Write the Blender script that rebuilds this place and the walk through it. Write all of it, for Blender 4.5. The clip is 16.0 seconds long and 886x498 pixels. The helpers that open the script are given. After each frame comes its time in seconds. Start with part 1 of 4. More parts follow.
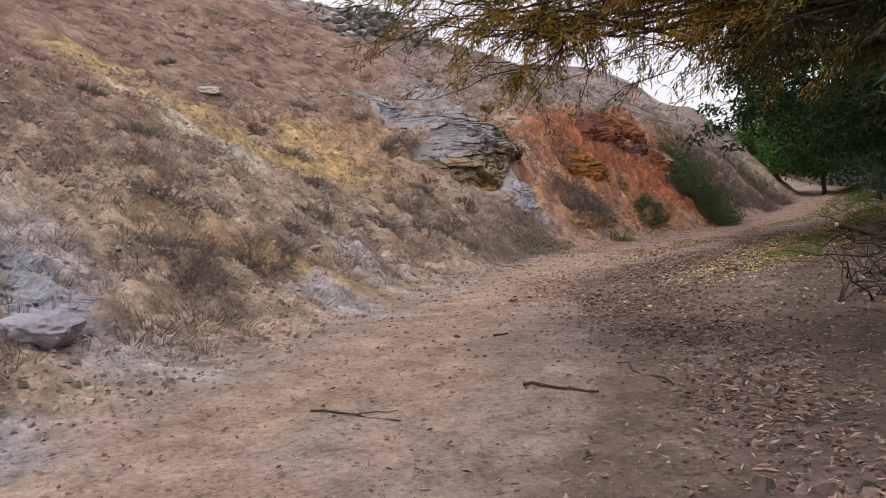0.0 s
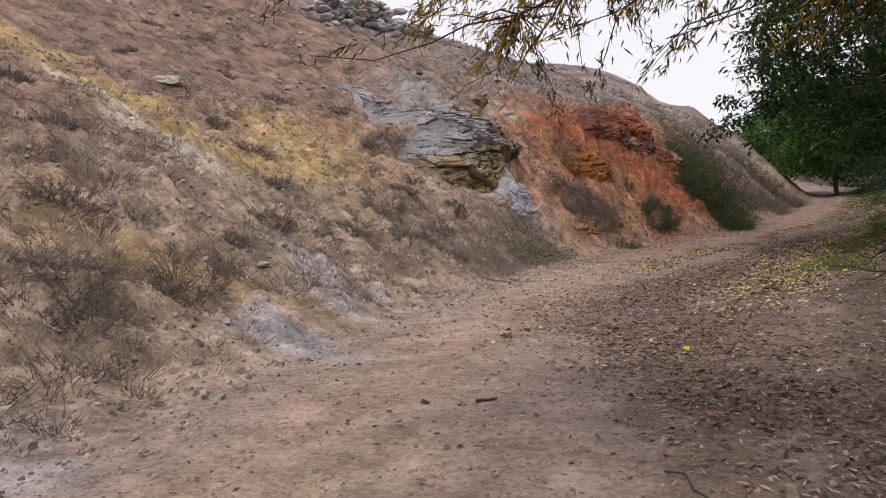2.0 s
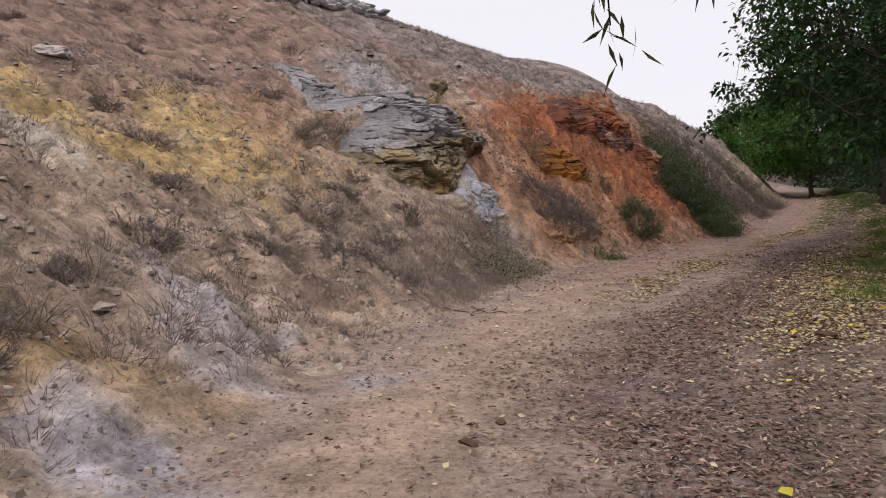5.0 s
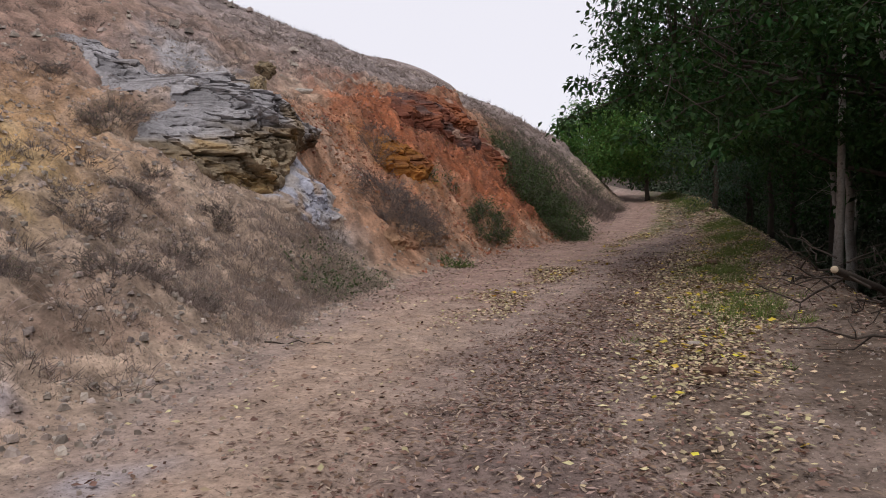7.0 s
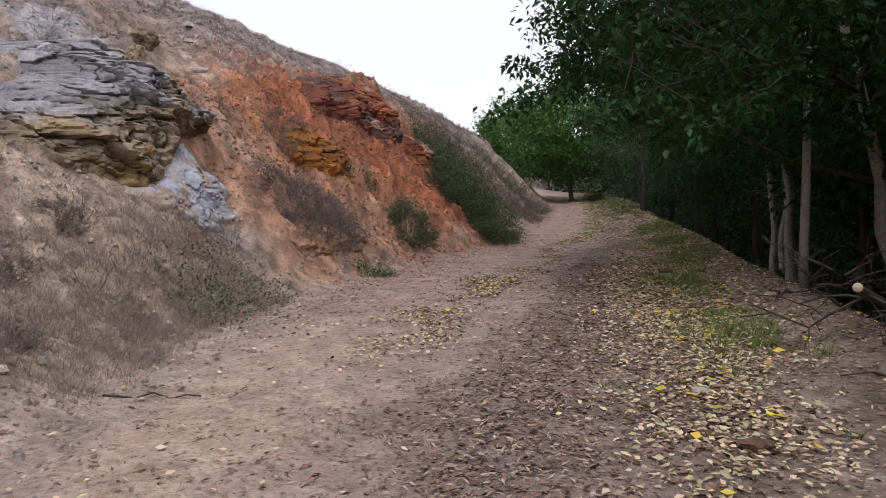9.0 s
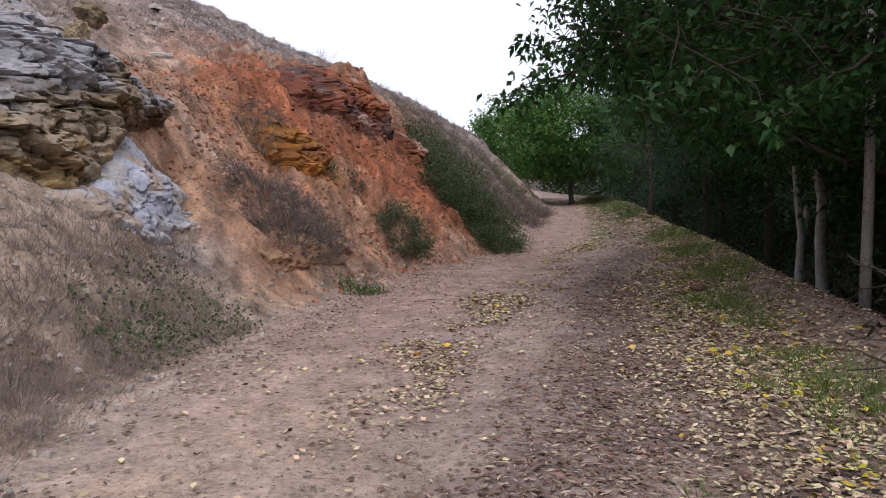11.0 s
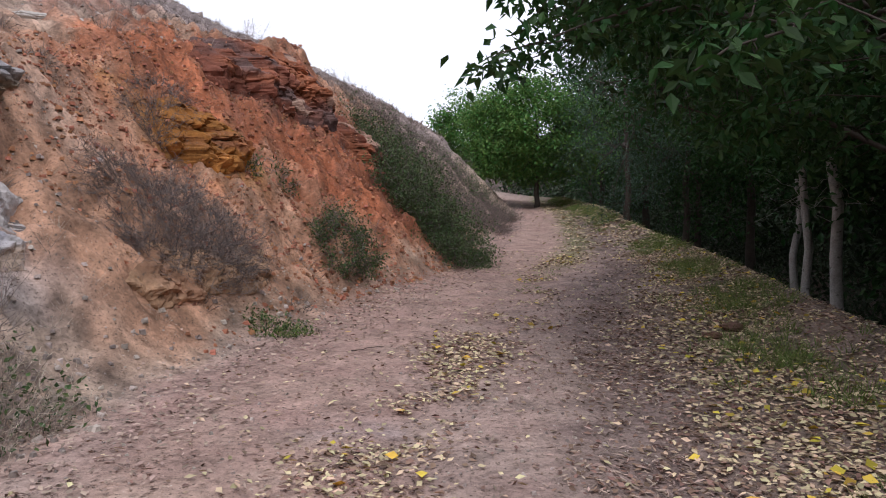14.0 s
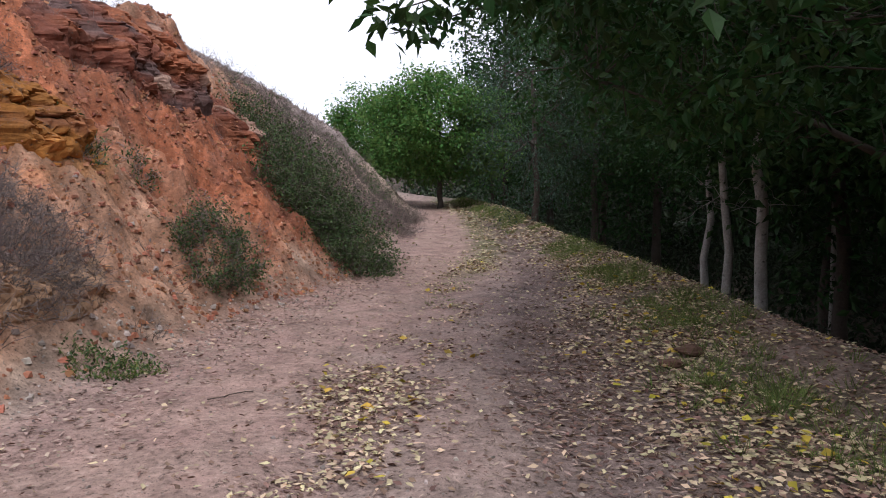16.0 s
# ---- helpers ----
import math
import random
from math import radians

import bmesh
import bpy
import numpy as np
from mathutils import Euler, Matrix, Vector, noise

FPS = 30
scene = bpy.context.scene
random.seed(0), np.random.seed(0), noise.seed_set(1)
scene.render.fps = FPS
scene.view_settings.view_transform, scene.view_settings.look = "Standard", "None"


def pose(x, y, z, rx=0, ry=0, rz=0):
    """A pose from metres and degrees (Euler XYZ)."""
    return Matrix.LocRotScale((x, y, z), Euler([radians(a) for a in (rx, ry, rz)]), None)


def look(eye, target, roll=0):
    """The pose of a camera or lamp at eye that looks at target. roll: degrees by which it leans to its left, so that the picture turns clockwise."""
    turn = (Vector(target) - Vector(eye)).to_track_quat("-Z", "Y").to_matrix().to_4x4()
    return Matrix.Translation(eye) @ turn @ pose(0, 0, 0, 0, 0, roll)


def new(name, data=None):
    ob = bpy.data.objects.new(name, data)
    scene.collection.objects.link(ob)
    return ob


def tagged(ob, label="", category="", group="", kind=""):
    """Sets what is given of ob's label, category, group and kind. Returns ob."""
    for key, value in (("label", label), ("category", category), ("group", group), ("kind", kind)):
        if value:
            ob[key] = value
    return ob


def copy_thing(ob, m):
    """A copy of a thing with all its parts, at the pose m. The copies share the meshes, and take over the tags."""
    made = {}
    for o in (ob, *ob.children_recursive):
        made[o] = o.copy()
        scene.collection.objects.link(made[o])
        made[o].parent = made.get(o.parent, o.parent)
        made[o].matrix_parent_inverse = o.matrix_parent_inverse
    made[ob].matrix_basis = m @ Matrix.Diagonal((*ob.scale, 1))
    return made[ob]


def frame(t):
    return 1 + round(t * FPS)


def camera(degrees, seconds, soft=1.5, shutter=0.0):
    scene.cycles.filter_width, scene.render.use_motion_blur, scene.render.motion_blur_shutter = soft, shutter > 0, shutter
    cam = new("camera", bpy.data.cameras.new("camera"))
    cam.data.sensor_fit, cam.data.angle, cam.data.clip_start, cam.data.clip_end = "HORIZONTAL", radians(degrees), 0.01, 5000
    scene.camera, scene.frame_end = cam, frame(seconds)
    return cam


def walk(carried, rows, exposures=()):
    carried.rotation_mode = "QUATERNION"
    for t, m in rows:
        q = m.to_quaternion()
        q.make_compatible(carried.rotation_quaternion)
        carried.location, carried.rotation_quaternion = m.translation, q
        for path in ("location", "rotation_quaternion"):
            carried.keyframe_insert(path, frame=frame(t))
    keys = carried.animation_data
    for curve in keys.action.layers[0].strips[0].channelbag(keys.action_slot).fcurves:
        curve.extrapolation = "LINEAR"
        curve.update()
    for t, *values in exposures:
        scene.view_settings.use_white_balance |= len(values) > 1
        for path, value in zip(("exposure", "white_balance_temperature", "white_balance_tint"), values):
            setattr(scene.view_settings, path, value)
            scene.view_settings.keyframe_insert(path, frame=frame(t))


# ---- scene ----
# ---------------------------------------------------------------- camera and walk
PATH = [
    (0, (1.877, 0.189, 1.192), (0.798, 1.872, 1.156), -1.2),
    (0.5, (1.617, 0.739, 1.201), (0.536, 2.421, 1.168), -1.3),
    (1, (1.399, 1.183, 1.25), (0.319, 2.865, 1.218), -1.3),
    (1.5, (1.114, 1.706, 1.358), (0.038, 3.391, 1.318), -1.1),
    (2, (0.889, 2.237, 1.367), (-0.185, 3.923, 1.332), -1.2),
    (2.5, (0.667, 2.735, 1.412), (-0.402, 4.425, 1.378), -1.2),
    (3, (0.415, 3.175, 1.48), (-0.639, 4.875, 1.445), -1.1),
    (3.2, (0.315, 3.36, 1.474), (-0.734, 5.063, 1.439), -1.2),
    (5.3, (-0.724, 5.336, 1.715), (-1.677, 7.094, 1.662), -0.7),
    (5.5, (-0.813, 5.535, 1.731), (-1.732, 7.31, 1.678), -0.7),
    (6, (-0.959, 5.957, 1.764), (-1.705, 7.812, 1.706), -0.5),
    (6.5, (-1.091, 6.518, 1.795), (-1.79, 8.391, 1.735), -0.6),
    (7, (-1.178, 7.048, 1.799), (-1.786, 8.952, 1.742), -0.6),
    (7.5, (-1.344, 7.553, 1.814), (-1.836, 9.49, 1.754), -0.5),
    (8, (-1.508, 8.099, 1.883), (-1.981, 10.041, 1.818), -0.5),
    (8.5, (-1.695, 8.639, 1.88), (-2.126, 10.591, 1.818), -0.3),
    (9, (-1.883, 9.245, 1.842), (-2.272, 11.206, 1.784), -0.3),
    (9.2, (-1.932, 9.476, 1.881), (-2.321, 11.437, 1.822), -0.3),
    (11.3, (-2.428, 11.557, 2.045), (-2.785, 13.524, 1.989), 0.0),
    (11.5, (-2.473, 11.755, 2.091), (-2.819, 13.724, 2.03), 0.1),
    (12, (-2.521, 12.36, 2.058), (-2.859, 14.33, 2.0), 0.1),
    (12.5, (-2.563, 12.808, 2.077), (-2.892, 14.78, 2.021), -0.0),
    (13, (-2.693, 13.391, 2.134), (-2.985, 15.369, 2.077), 0.1),
    (13.5, (-2.782, 13.942, 2.122), (-3.06, 15.922, 2.067), 0.0),
    (14, (-2.857, 14.477, 2.223), (-3.112, 16.46, 2.166), 0.2),
    (14.5, (-2.881, 14.896, 2.242), (-3.075, 16.885, 2.186), 0.3),
    (15, (-2.896, 15.54, 2.217), (-3.043, 17.534, 2.162), 0.2),
    (15.5, (-2.96, 15.982, 2.226), (-3.06, 17.979, 2.176), 0.2),
    (16, (-3.053, 16.5, 2.235), (-3.035, 18.5, 2.183), 0.3),
]
cam = camera(62.4, 16.0, soft=1.0)
walk(cam, [(t, look(eye, target, roll)) for t, eye, target, roll in PATH],
     ((0, -0.05, 6560, 10), (5, -0.12, 6540, 10), (7.5, -0.18, 6350, 10), (9, 0.08, 6100, 10), (13, 0.2, 5950, 11), (16, 0.35, 5950, 11)))

# ---------------------------------------------------------------- daylight under a white, overcast sky
world = bpy.data.worlds.new("overcast_sky")
scene.world = world
world.use_nodes = True
wn, wl = world.node_tree.nodes, world.node_tree.links
sky = wn.new("ShaderNodeTexSky")
sky.sky_type, sky.sun_disc = "NISHITA", False
sky.sun_elevation, sky.sun_rotation = radians(66), radians(165)
veil = wn.new("ShaderNodeMix")
veil.data_type, veil.blend_type = "RGBA", "MIX"
veil.inputs["Factor"].default_value = 0.9
veil.inputs["B"].default_value = (9.6, 9.3, 9.9, 1)
wl.new(sky.outputs["Color"], veil.inputs["A"])
wl.new(veil.outputs["Result"], wn["Background"].inputs["Color"])
wn["Background"].inputs["Strength"].default_value = 0.11
sun = new("sun", bpy.data.lights.new("sun", "SUN"))
sun.data.energy, sun.data.angle, sun.data.color = 1.1, radians(25), (1.0, 0.95, 0.88)
sun.matrix_world = look((0, 0, 0), (-math.sin(radians(165)) * math.cos(radians(66)), -math.cos(radians(165)) * math.cos(radians(66)), -math.sin(radians(66))))


# ---------------------------------------------------------------- materials
def material(name, color, rough=0.9, spots=(), bump=0.0, scale=20.0, vary=0.25, attr="", through_light=0.0, random_per="", hue=0.0):
    """A rough natural surface: base colour or attribute, variation at two scales, fine relief.
    spots: (scale, threshold, colour) patches laid over it."""
    mat = bpy.data.materials.new(name)
    mat.use_nodes = True
    n, l = mat.node_tree.nodes, mat.node_tree.links
    bsdf = n["Principled BSDF"]
    bsdf.inputs["Roughness"].default_value = rough
    bsdf.inputs["Specular IOR Level"].default_value = 0.25
    geo = n.new("ShaderNodeNewGeometry")

    def noise_at(sc, detail=4.0):
        t = n.new("ShaderNodeTexNoise")
        t.inputs["Scale"].default_value, t.inputs["Detail"].default_value, t.inputs["Roughness"].default_value = sc, detail, 0.65
        l.new(geo.outputs["Position"], t.inputs["Vector"])
        return t.outputs["Fac"]

    if attr:
        a = n.new("ShaderNodeAttribute")
        a.attribute_name = attr
        col = a.outputs["Color"]
    else:
        c = n.new("ShaderNodeRGB")
        c.outputs[0].default_value = (*color, 1)
        col = c.outputs[0]
    for sc, cut, tint in spots:
        ramp = n.new("ShaderNodeMapRange")
        ramp.inputs["From Min"].default_value, ramp.inputs["From Max"].default_value = cut, cut + 0.09
        l.new(noise_at(sc), ramp.inputs["Value"])
        mix = n.new("ShaderNodeMix")
        mix.data_type = "RGBA"
        mix.inputs["B"].default_value = (*tint, 1)
        l.new(ramp.outputs["Result"], mix.inputs["Factor"])
        l.new(col, mix.inputs["A"])
        col = mix.outputs["Result"]
    hsv = n.new("ShaderNodeHueSaturation")
    l.new(col, hsv.inputs["Color"])
    add = n.new("ShaderNodeMath")
    add.operation = "ADD"
    for slot, sc in ((0, scale), (1, scale * 0.13)):
        m = n.new("ShaderNodeMapRange")
        m.inputs["From Min"].default_value, m.inputs["From Max"].default_value = 0.3, 0.7
        m.inputs["To Min"].default_value, m.inputs["To Max"].default_value = 0.5 - vary, 0.5 + vary
        l.new(noise_at(sc), m.inputs["Value"])
        l.new(m.outputs["Result"], add.inputs[slot])
    value = add.outputs[0]
    if random_per:
        src = geo.outputs["Random Per Island"]
        if random_per == "object":
            src = n.new("ShaderNodeObjectInfo").outputs["Random"]
        m = n.new("ShaderNodeMapRange")
        m.inputs["To Min"].default_value, m.inputs["To Max"].default_value = 0.55, 1.45
        l.new(src, m.inputs["Value"])
        times = n.new("ShaderNodeMath")
        times.operation = "MULTIPLY"
        l.new(value, times.inputs[0])
        l.new(m.outputs["Result"], times.inputs[1])
        value = times.outputs[0]
        if hue:
            h = n.new("ShaderNodeMapRange")
            h.inputs["To Min"].default_value, h.inputs["To Max"].default_value = 0.5 - hue, 0.5 + hue
            fract = n.new("ShaderNodeMath")
            fract.operation = "FRACT"
            seven = n.new("ShaderNodeMath")
            seven.operation = "MULTIPLY"
            seven.inputs[1].default_value = 7.3
            l.new(src, seven.inputs[0])
            l.new(seven.outputs[0], fract.inputs[0])
            l.new(fract.outputs[0], h.inputs["Value"])
            l.new(h.outputs["Result"], hsv.inputs["Hue"])
    l.new(value, hsv.inputs["Value"])
    l.new(hsv.outputs["Color"], bsdf.inputs["Base Color"])
    if bump:
        last = None
        for sc, dist in ((scale * 0.35, bump), (scale * 2.2, bump * 0.35)):
            b = n.new("ShaderNodeBump")
            b.inputs["Distance"].default_value, b.inputs["Strength"].default_value = dist, 0.9
            l.new(noise_at(sc, 6.0), b.inputs["Height"])
            if last:
                l.new(last, b.inputs["Normal"])
            last = b.outputs["Normal"]
        l.new(last, bsdf.inputs["Normal"])
    if through_light:
        glow = n.new("ShaderNodeBsdfTranslucent")
        l.new(hsv.outputs["Color"], glow.inputs["Color"])
        both = n.new("ShaderNodeMixShader")
        both.inputs["Fac"].default_value = through_light
        l.new(bsdf.outputs[0], both.inputs[1])
        l.new(glow.outputs[0], both.inputs[2])
        l.new(both.outputs[0], n["Material Output"].inputs["Surface"])
    return mat


EARTH = material("earth", (0.3, 0.2, 0.13), 0.95, attr="tint", bump=0.045, scale=18, vary=0.3,
                 spots=((30, 0.58, (0.11, 0.08, 0.062)), (23, 0.63, (0.43, 0.35, 0.29)), (60, 0.62, (0.10, 0.075, 0.06))))
ROCK_FACE = material("bedded_rock", (0.4, 0.36, 0.3), 0.9, attr="tint", bump=0.035, scale=14, vary=0.28, spots=((11, 0.62, (0.09, 0.075, 0.06)), (26, 0.66, (0.42, 0.38, 0.34))))
GREY_ROCK = material("grey_schist", (0.45, 0.43, 0.44), 0.9, bump=0.06, scale=9, vary=0.22, random_per="object",
                     spots=((2.2, 0.55, (0.24, 0.18, 0.10)), (14, 0.6, (0.13, 0.12, 0.12))))
OCHRE_ROCK = material("ochre_schist", (0.38, 0.29, 0.18), 0.9, bump=0.06, scale=9, vary=0.22, random_per="object",
                      spots=((4, 0.55, (0.13, 0.10, 0.07)), (9, 0.6, (0.40, 0.27, 0.08))))
BLUE_ROCK = material("lilac_rock", (0.37, 0.355, 0.41), 0.85, bump=0.02, scale=11, vary=0.2, spots=((5, 0.58, (0.25, 0.18, 0.16)),))
RED_ROCK = material("rusty_rock", (0.22, 0.095, 0.062), 0.95, bump=0.06, scale=10, vary=0.28, random_per="island", spots=((6, 0.58, (0.12, 0.07, 0.06)),))
PALE_ROCK = material("pale_limestone", (0.52, 0.47, 0.42), 0.85, bump=0.02, scale=14, vary=0.15, spots=((6, 0.6, (0.30, 0.26, 0.22)),))
STONE = material("field_stone", (0.36, 0.30, 0.26), 0.9, bump=0.01, scale=30, vary=0.2, random_per="island", hue=0.02)
HEAP_STONE = material("brown_stone", (0.22, 0.165, 0.14), 0.9, bump=0.01, scale=30, vary=0.25, random_per="island", hue=0.02)
CLOD = material("brown_clod", (0.13, 0.075, 0.05), 0.95, bump=0.01, scale=40, vary=0.25)
TWIG = material("dry_twig", (0.28, 0.22, 0.19), 0.9, random_per="island", hue=0.02, vary=0.1)
DARK_TWIG = material("dark_twig", (0.17, 0.135, 0.12), 0.9, random_per="island", hue=0.02, vary=0.1)
STRAW = material("dry_grass", (0.46, 0.385, 0.31), 0.9, random_per="island", hue=0.02, vary=0.1, through_light=0.2)
GRASS = material("verge_grass", (0.19, 0.25, 0.07), 0.8, random_per="island", hue=0.03, vary=0.15, through_light=0.25)
BRAMBLE = material("bramble_leaf", (0.075, 0.115, 0.04), 0.7, random_per="island", hue=0.03, vary=0.2, through_light=0.2)
LITTER = material("fallen_leaf", (0.36, 0.265, 0.21), 0.85, random_per="island", hue=0.02, vary=0.15)
PALE_LITTER = material("pale_fallen_leaf", (0.53, 0.42, 0.26), 0.8, random_per="island", hue=0.035, vary=0.12)
YELLOW_LITTER = material("yellow_fallen_leaf", (0.52, 0.39, 0.05), 0.7, random_per="island", hue=0.025, vary=0.1)
# leaf colour kept near black to stand in for the wood's deep shade
SHADE_LEAF = material("undergrowth_shade_leaf", (0.034, 0.05, 0.024), 0.6, random_per="island", hue=0.02, vary=0.15, through_light=0.15)
BROWN_LITTER = material("brown_fallen_leaf", (0.21, 0.13, 0.095), 0.85, random_per="island", hue=0.02, vary=0.15)
RED_CRUMB = material("rusty_crumb", (0.34, 0.15, 0.085), 0.95, random_per="island", hue=0.015, vary=0.2)
BARK = material("grey_bark", (0.33, 0.30, 0.27), 0.9, bump=0.015, scale=22, vary=0.25, spots=((7, 0.6, (0.09, 0.08, 0.07)),))
DARK_BARK = material("dark_bark", (0.07, 0.055, 0.045), 0.9, bump=0.015, scale=22, vary=0.25)
CUT_WOOD = material("cut_wood", (0.55, 0.45, 0.32), 0.8, scale=40, vary=0.1)
CHERRY_LEAF = material("cherry_leaf", (0.029, 0.072, 0.017), 0.62, random_per="island", hue=0.025, vary=0.15, through_light=0.22)
BRIGHT_LEAF = material("walnut_leaf", (0.11, 0.22, 0.05), 0.55, random_per="island", hue=0.03, vary=0.15, through_light=0.3)
BLUE_LEAF = material("blue_green_leaf", (0.07, 0.115, 0.08), 0.6, random_per="island", hue=0.02, vary=0.15, through_light=0.2)
WILLOW_LEAF = material("willow_leaf", (0.10, 0.115, 0.045), 0.6, random_per="island", hue=0.03, vary=0.15, through_light=0.35)
GOLD_LEAF = material("golden_willow_leaf", (0.36, 0.23, 0.04), 0.6, random_per="island", hue=0.03, vary=0.15, through_light=0.35)


# ---------------------------------------------------------------- builders
def part(name, mesh, mat, parent=None, label=""):
    """Links a mesh as one object, under parent if there is one."""
    if isinstance(mesh, bmesh.types.BMesh):
        bm, mesh = mesh, bpy.data.meshes.new(name)
        bm.to_mesh(mesh)
        bm.free()
    if mat and not mesh.materials:
        mesh.materials.append(mat)
    ob = new(name, mesh)
    if parent:
        ob.parent = parent
    if label:
        ob["label"] = label
    return ob


def mesh_of(name, verts, faces, smooth=False):
    """A mesh from arrays of vertices (n, 3) and faces (m, 3 or 4)."""
    verts, faces = np.asarray(verts, np.float32), np.asarray(faces, np.int32)
    me = bpy.data.meshes.new(name)
    k = faces.shape[1]
    me.vertices.add(len(verts))
    me.vertices.foreach_set("co", verts.ravel())
    me.loops.add(faces.size)
    me.loops.foreach_set("vertex_index", faces.ravel())
    me.polygons.add(len(faces))
    me.polygons.foreach_set("loop_start", np.arange(0, faces.size, k, dtype=np.int32))
    me.polygons.foreach_set("use_smooth", np.full(len(faces), smooth))
    me.update(calc_edges=True)
    return me


def unit(v):
    return v / np.maximum(np.linalg.norm(v, axis=-1, keepdims=True), 1e-9)


def leaves(name, at, way, face, length, width, fold=0.18, curl=0.15, flat=False):
    """Many folded, pointed leaves: base places, ways they point, ways they face."""
    way = unit(way)
    side = unit(np.cross(way, face))
    face = np.cross(side, way)
    L, W = np.reshape(length, (-1, 1)) * np.ones((len(at), 1)), np.reshape(width, (-1, 1)) * np.ones((len(at), 1))
    mid = at + way * L * 0.45 - face * W * fold
    tip = at + way * L - face * L * curl
    if flat:
        at, tip = at - face * W * fold, tip - face * W * fold
    left, right = at + way * L * 0.4 + side * W * 0.5, at + way * L * 0.4 - side * W * 0.5
    if flat:
        v = np.stack([at, left, tip, right], 1).reshape(-1, 3)
        f = np.array([[0, 2, 1], [0, 3, 2]])[None] + np.arange(len(at))[:, None, None] * 4
        return mesh_of(name, v, f.reshape(-1, 3))
    v = np.stack([at, left, mid, right, tip], 1).reshape(-1, 3)
    f = np.array([[0, 2, 1], [0, 3, 2], [1, 2, 4], [2, 3, 4]])[None] + np.arange(len(at))[:, None, None] * 5
    return mesh_of(name, v, f.reshape(-1, 3))


def blades(name, at, way, length, width):
    """Many thin tapering stems, each a three-sided spike."""
    way = unit(way)
    ref = np.where(np.abs(way[:, 2:3]) > 0.8, [[1.0, 0, 0]], [[0, 0, 1.0]])
    s = unit(np.cross(way, ref))
    u = np.cross(s, way)
    L, W = np.reshape(length, (-1, 1)) * np.ones((len(at), 1)), np.reshape(width, (-1, 1)) * np.ones((len(at), 1))
    v = np.stack([at + s * W, at - 0.5 * s * W + 0.87 * u * W, at - 0.5 * s * W - 0.87 * u * W, at + way * L], 1).reshape(-1, 3)
    f = np.array([[0, 1, 3], [1, 2, 3], [2, 0, 3]])[None] + np.arange(len(at))[:, None, None] * 4
    return mesh_of(name, v, f.reshape(-1, 3))


def tube(runs, n=7):
    """Round tapering stems; each run is a list of (place, radius)."""
    verts, faces, base = [], [], 0
    for run in runs:
        pts = [Vector(p) for p, _ in run]
        for i, (p, r) in enumerate(run):
            d = (pts[min(i + 1, len(pts) - 1)] - pts[max(i - 1, 0)]).normalized()
            s = d.cross(Vector((0, 0, 1)) if abs(d.z) < 0.9 else Vector((1, 0, 0))).normalized()
            u = s.cross(d)
            for a in range(n):
                w = 2 * math.pi * a / n
                q = pts[i] + (s * math.cos(w) + u * math.sin(w)) * r
                verts.append(q[:])
        for i in range(len(run) - 1):
            for a in range(n):
                b = (a + 1) % n
                faces.append((base + i * n + a, base + i * n + b, base + i * n + n + b, base + i * n + n + a))
        verts.append(pts[-1][:])
        verts.append(pts[0][:])
        for a in range(n):
            b = (a + 1) % n
            top = base + (len(run) - 1) * n
            faces.append((top + a, top + b, base + len(run) * n, base + len(run) * n))
            faces.append((base + b, base + a, base + len(run) * n + 1, base + len(run) * n + 1))
        base += len(run) * n + 2
    me = bpy.data.meshes.new("stem")
    me.from_pydata(verts, [], [f if f[2] != f[3] else f[:3] for f in faces])
    me.polygons.foreach_set("use_smooth", np.ones(len(me.polygons), bool))
    return me


def wander(a, b, r0, r1, rng, steps=6, stray=0.12, sag=0.0):
    """A crooked tapering run from a to b."""
    a, b = np.array(a, float), np.array(b, float)
    far = np.linalg.norm(b - a)
    out = []
    for i in range(steps + 1):
        t = i / steps
        p = a + (b - a) * t + rng.normal(0, stray * far / steps, 3) * (0 if i in (0, steps) else 1)
        p[2] += sag * far * math.sin(math.pi * t)
        out.append((tuple(p), r0 + (r1 - r0) * t))
    return out


def boulder(name, size, seed, rough=0.28, flat=0.7, cuts=3, angular=0.0):
    """A broken stone: a ball cut by chance planes and roughened; its base lies at z = 0."""
    bm = bmesh.new()
    bmesh.ops.create_icosphere(bm, subdivisions=cuts, radius=0.5)
    rng = np.random.default_rng(seed)
    planes = [(Vector(rng.normal(0, 1, 3)).normalized(), rng.uniform(0.25, 0.42)) for _ in range(9)]
    for v in bm.verts:
        p = v.co.copy()
        for n, d in planes:
            over = p.dot(n) - d
            if over > 0:
                p -= n * over * 0.85
        q = p * 3 + Vector((seed * 3.7, 0, 0))
        p *= 1 + rough * (noise.noise(q) * 0.7 + noise.noise(q * 2.6) * 0.45 + noise.noise(q * 6.1) * 0.35 + noise.noise(q * 13) * 0.2)
        v.co = Vector((p.x * size[0], p.y * size[1], (p.z * flat + 0.28) * size[2]))
    me = bpy.data.meshes.new(name)
    bm.to_mesh(me)
    bm.free()
    return me


def gz(x, y):
    return float(ground_z(np.array([x]), np.array([y]))[0])


# ---------------------------------------------------------------- lie of the land
def hash2(i, j, k):
    """Repeatable random numbers 0..1 on a lattice."""
    n = (i * 374761393 + j * 668265263 + k * 974711 + 12345) & 0x7FFFFFFF
    n = ((n ^ (n >> 13)) * 1274126177) & 0xFFFFFFFF
    n = ((n ^ (n >> 16)) * 2246822519) & 0xFFFFFFFF
    return ((n ^ (n >> 15)) & 0xFFFF) / 65535.0


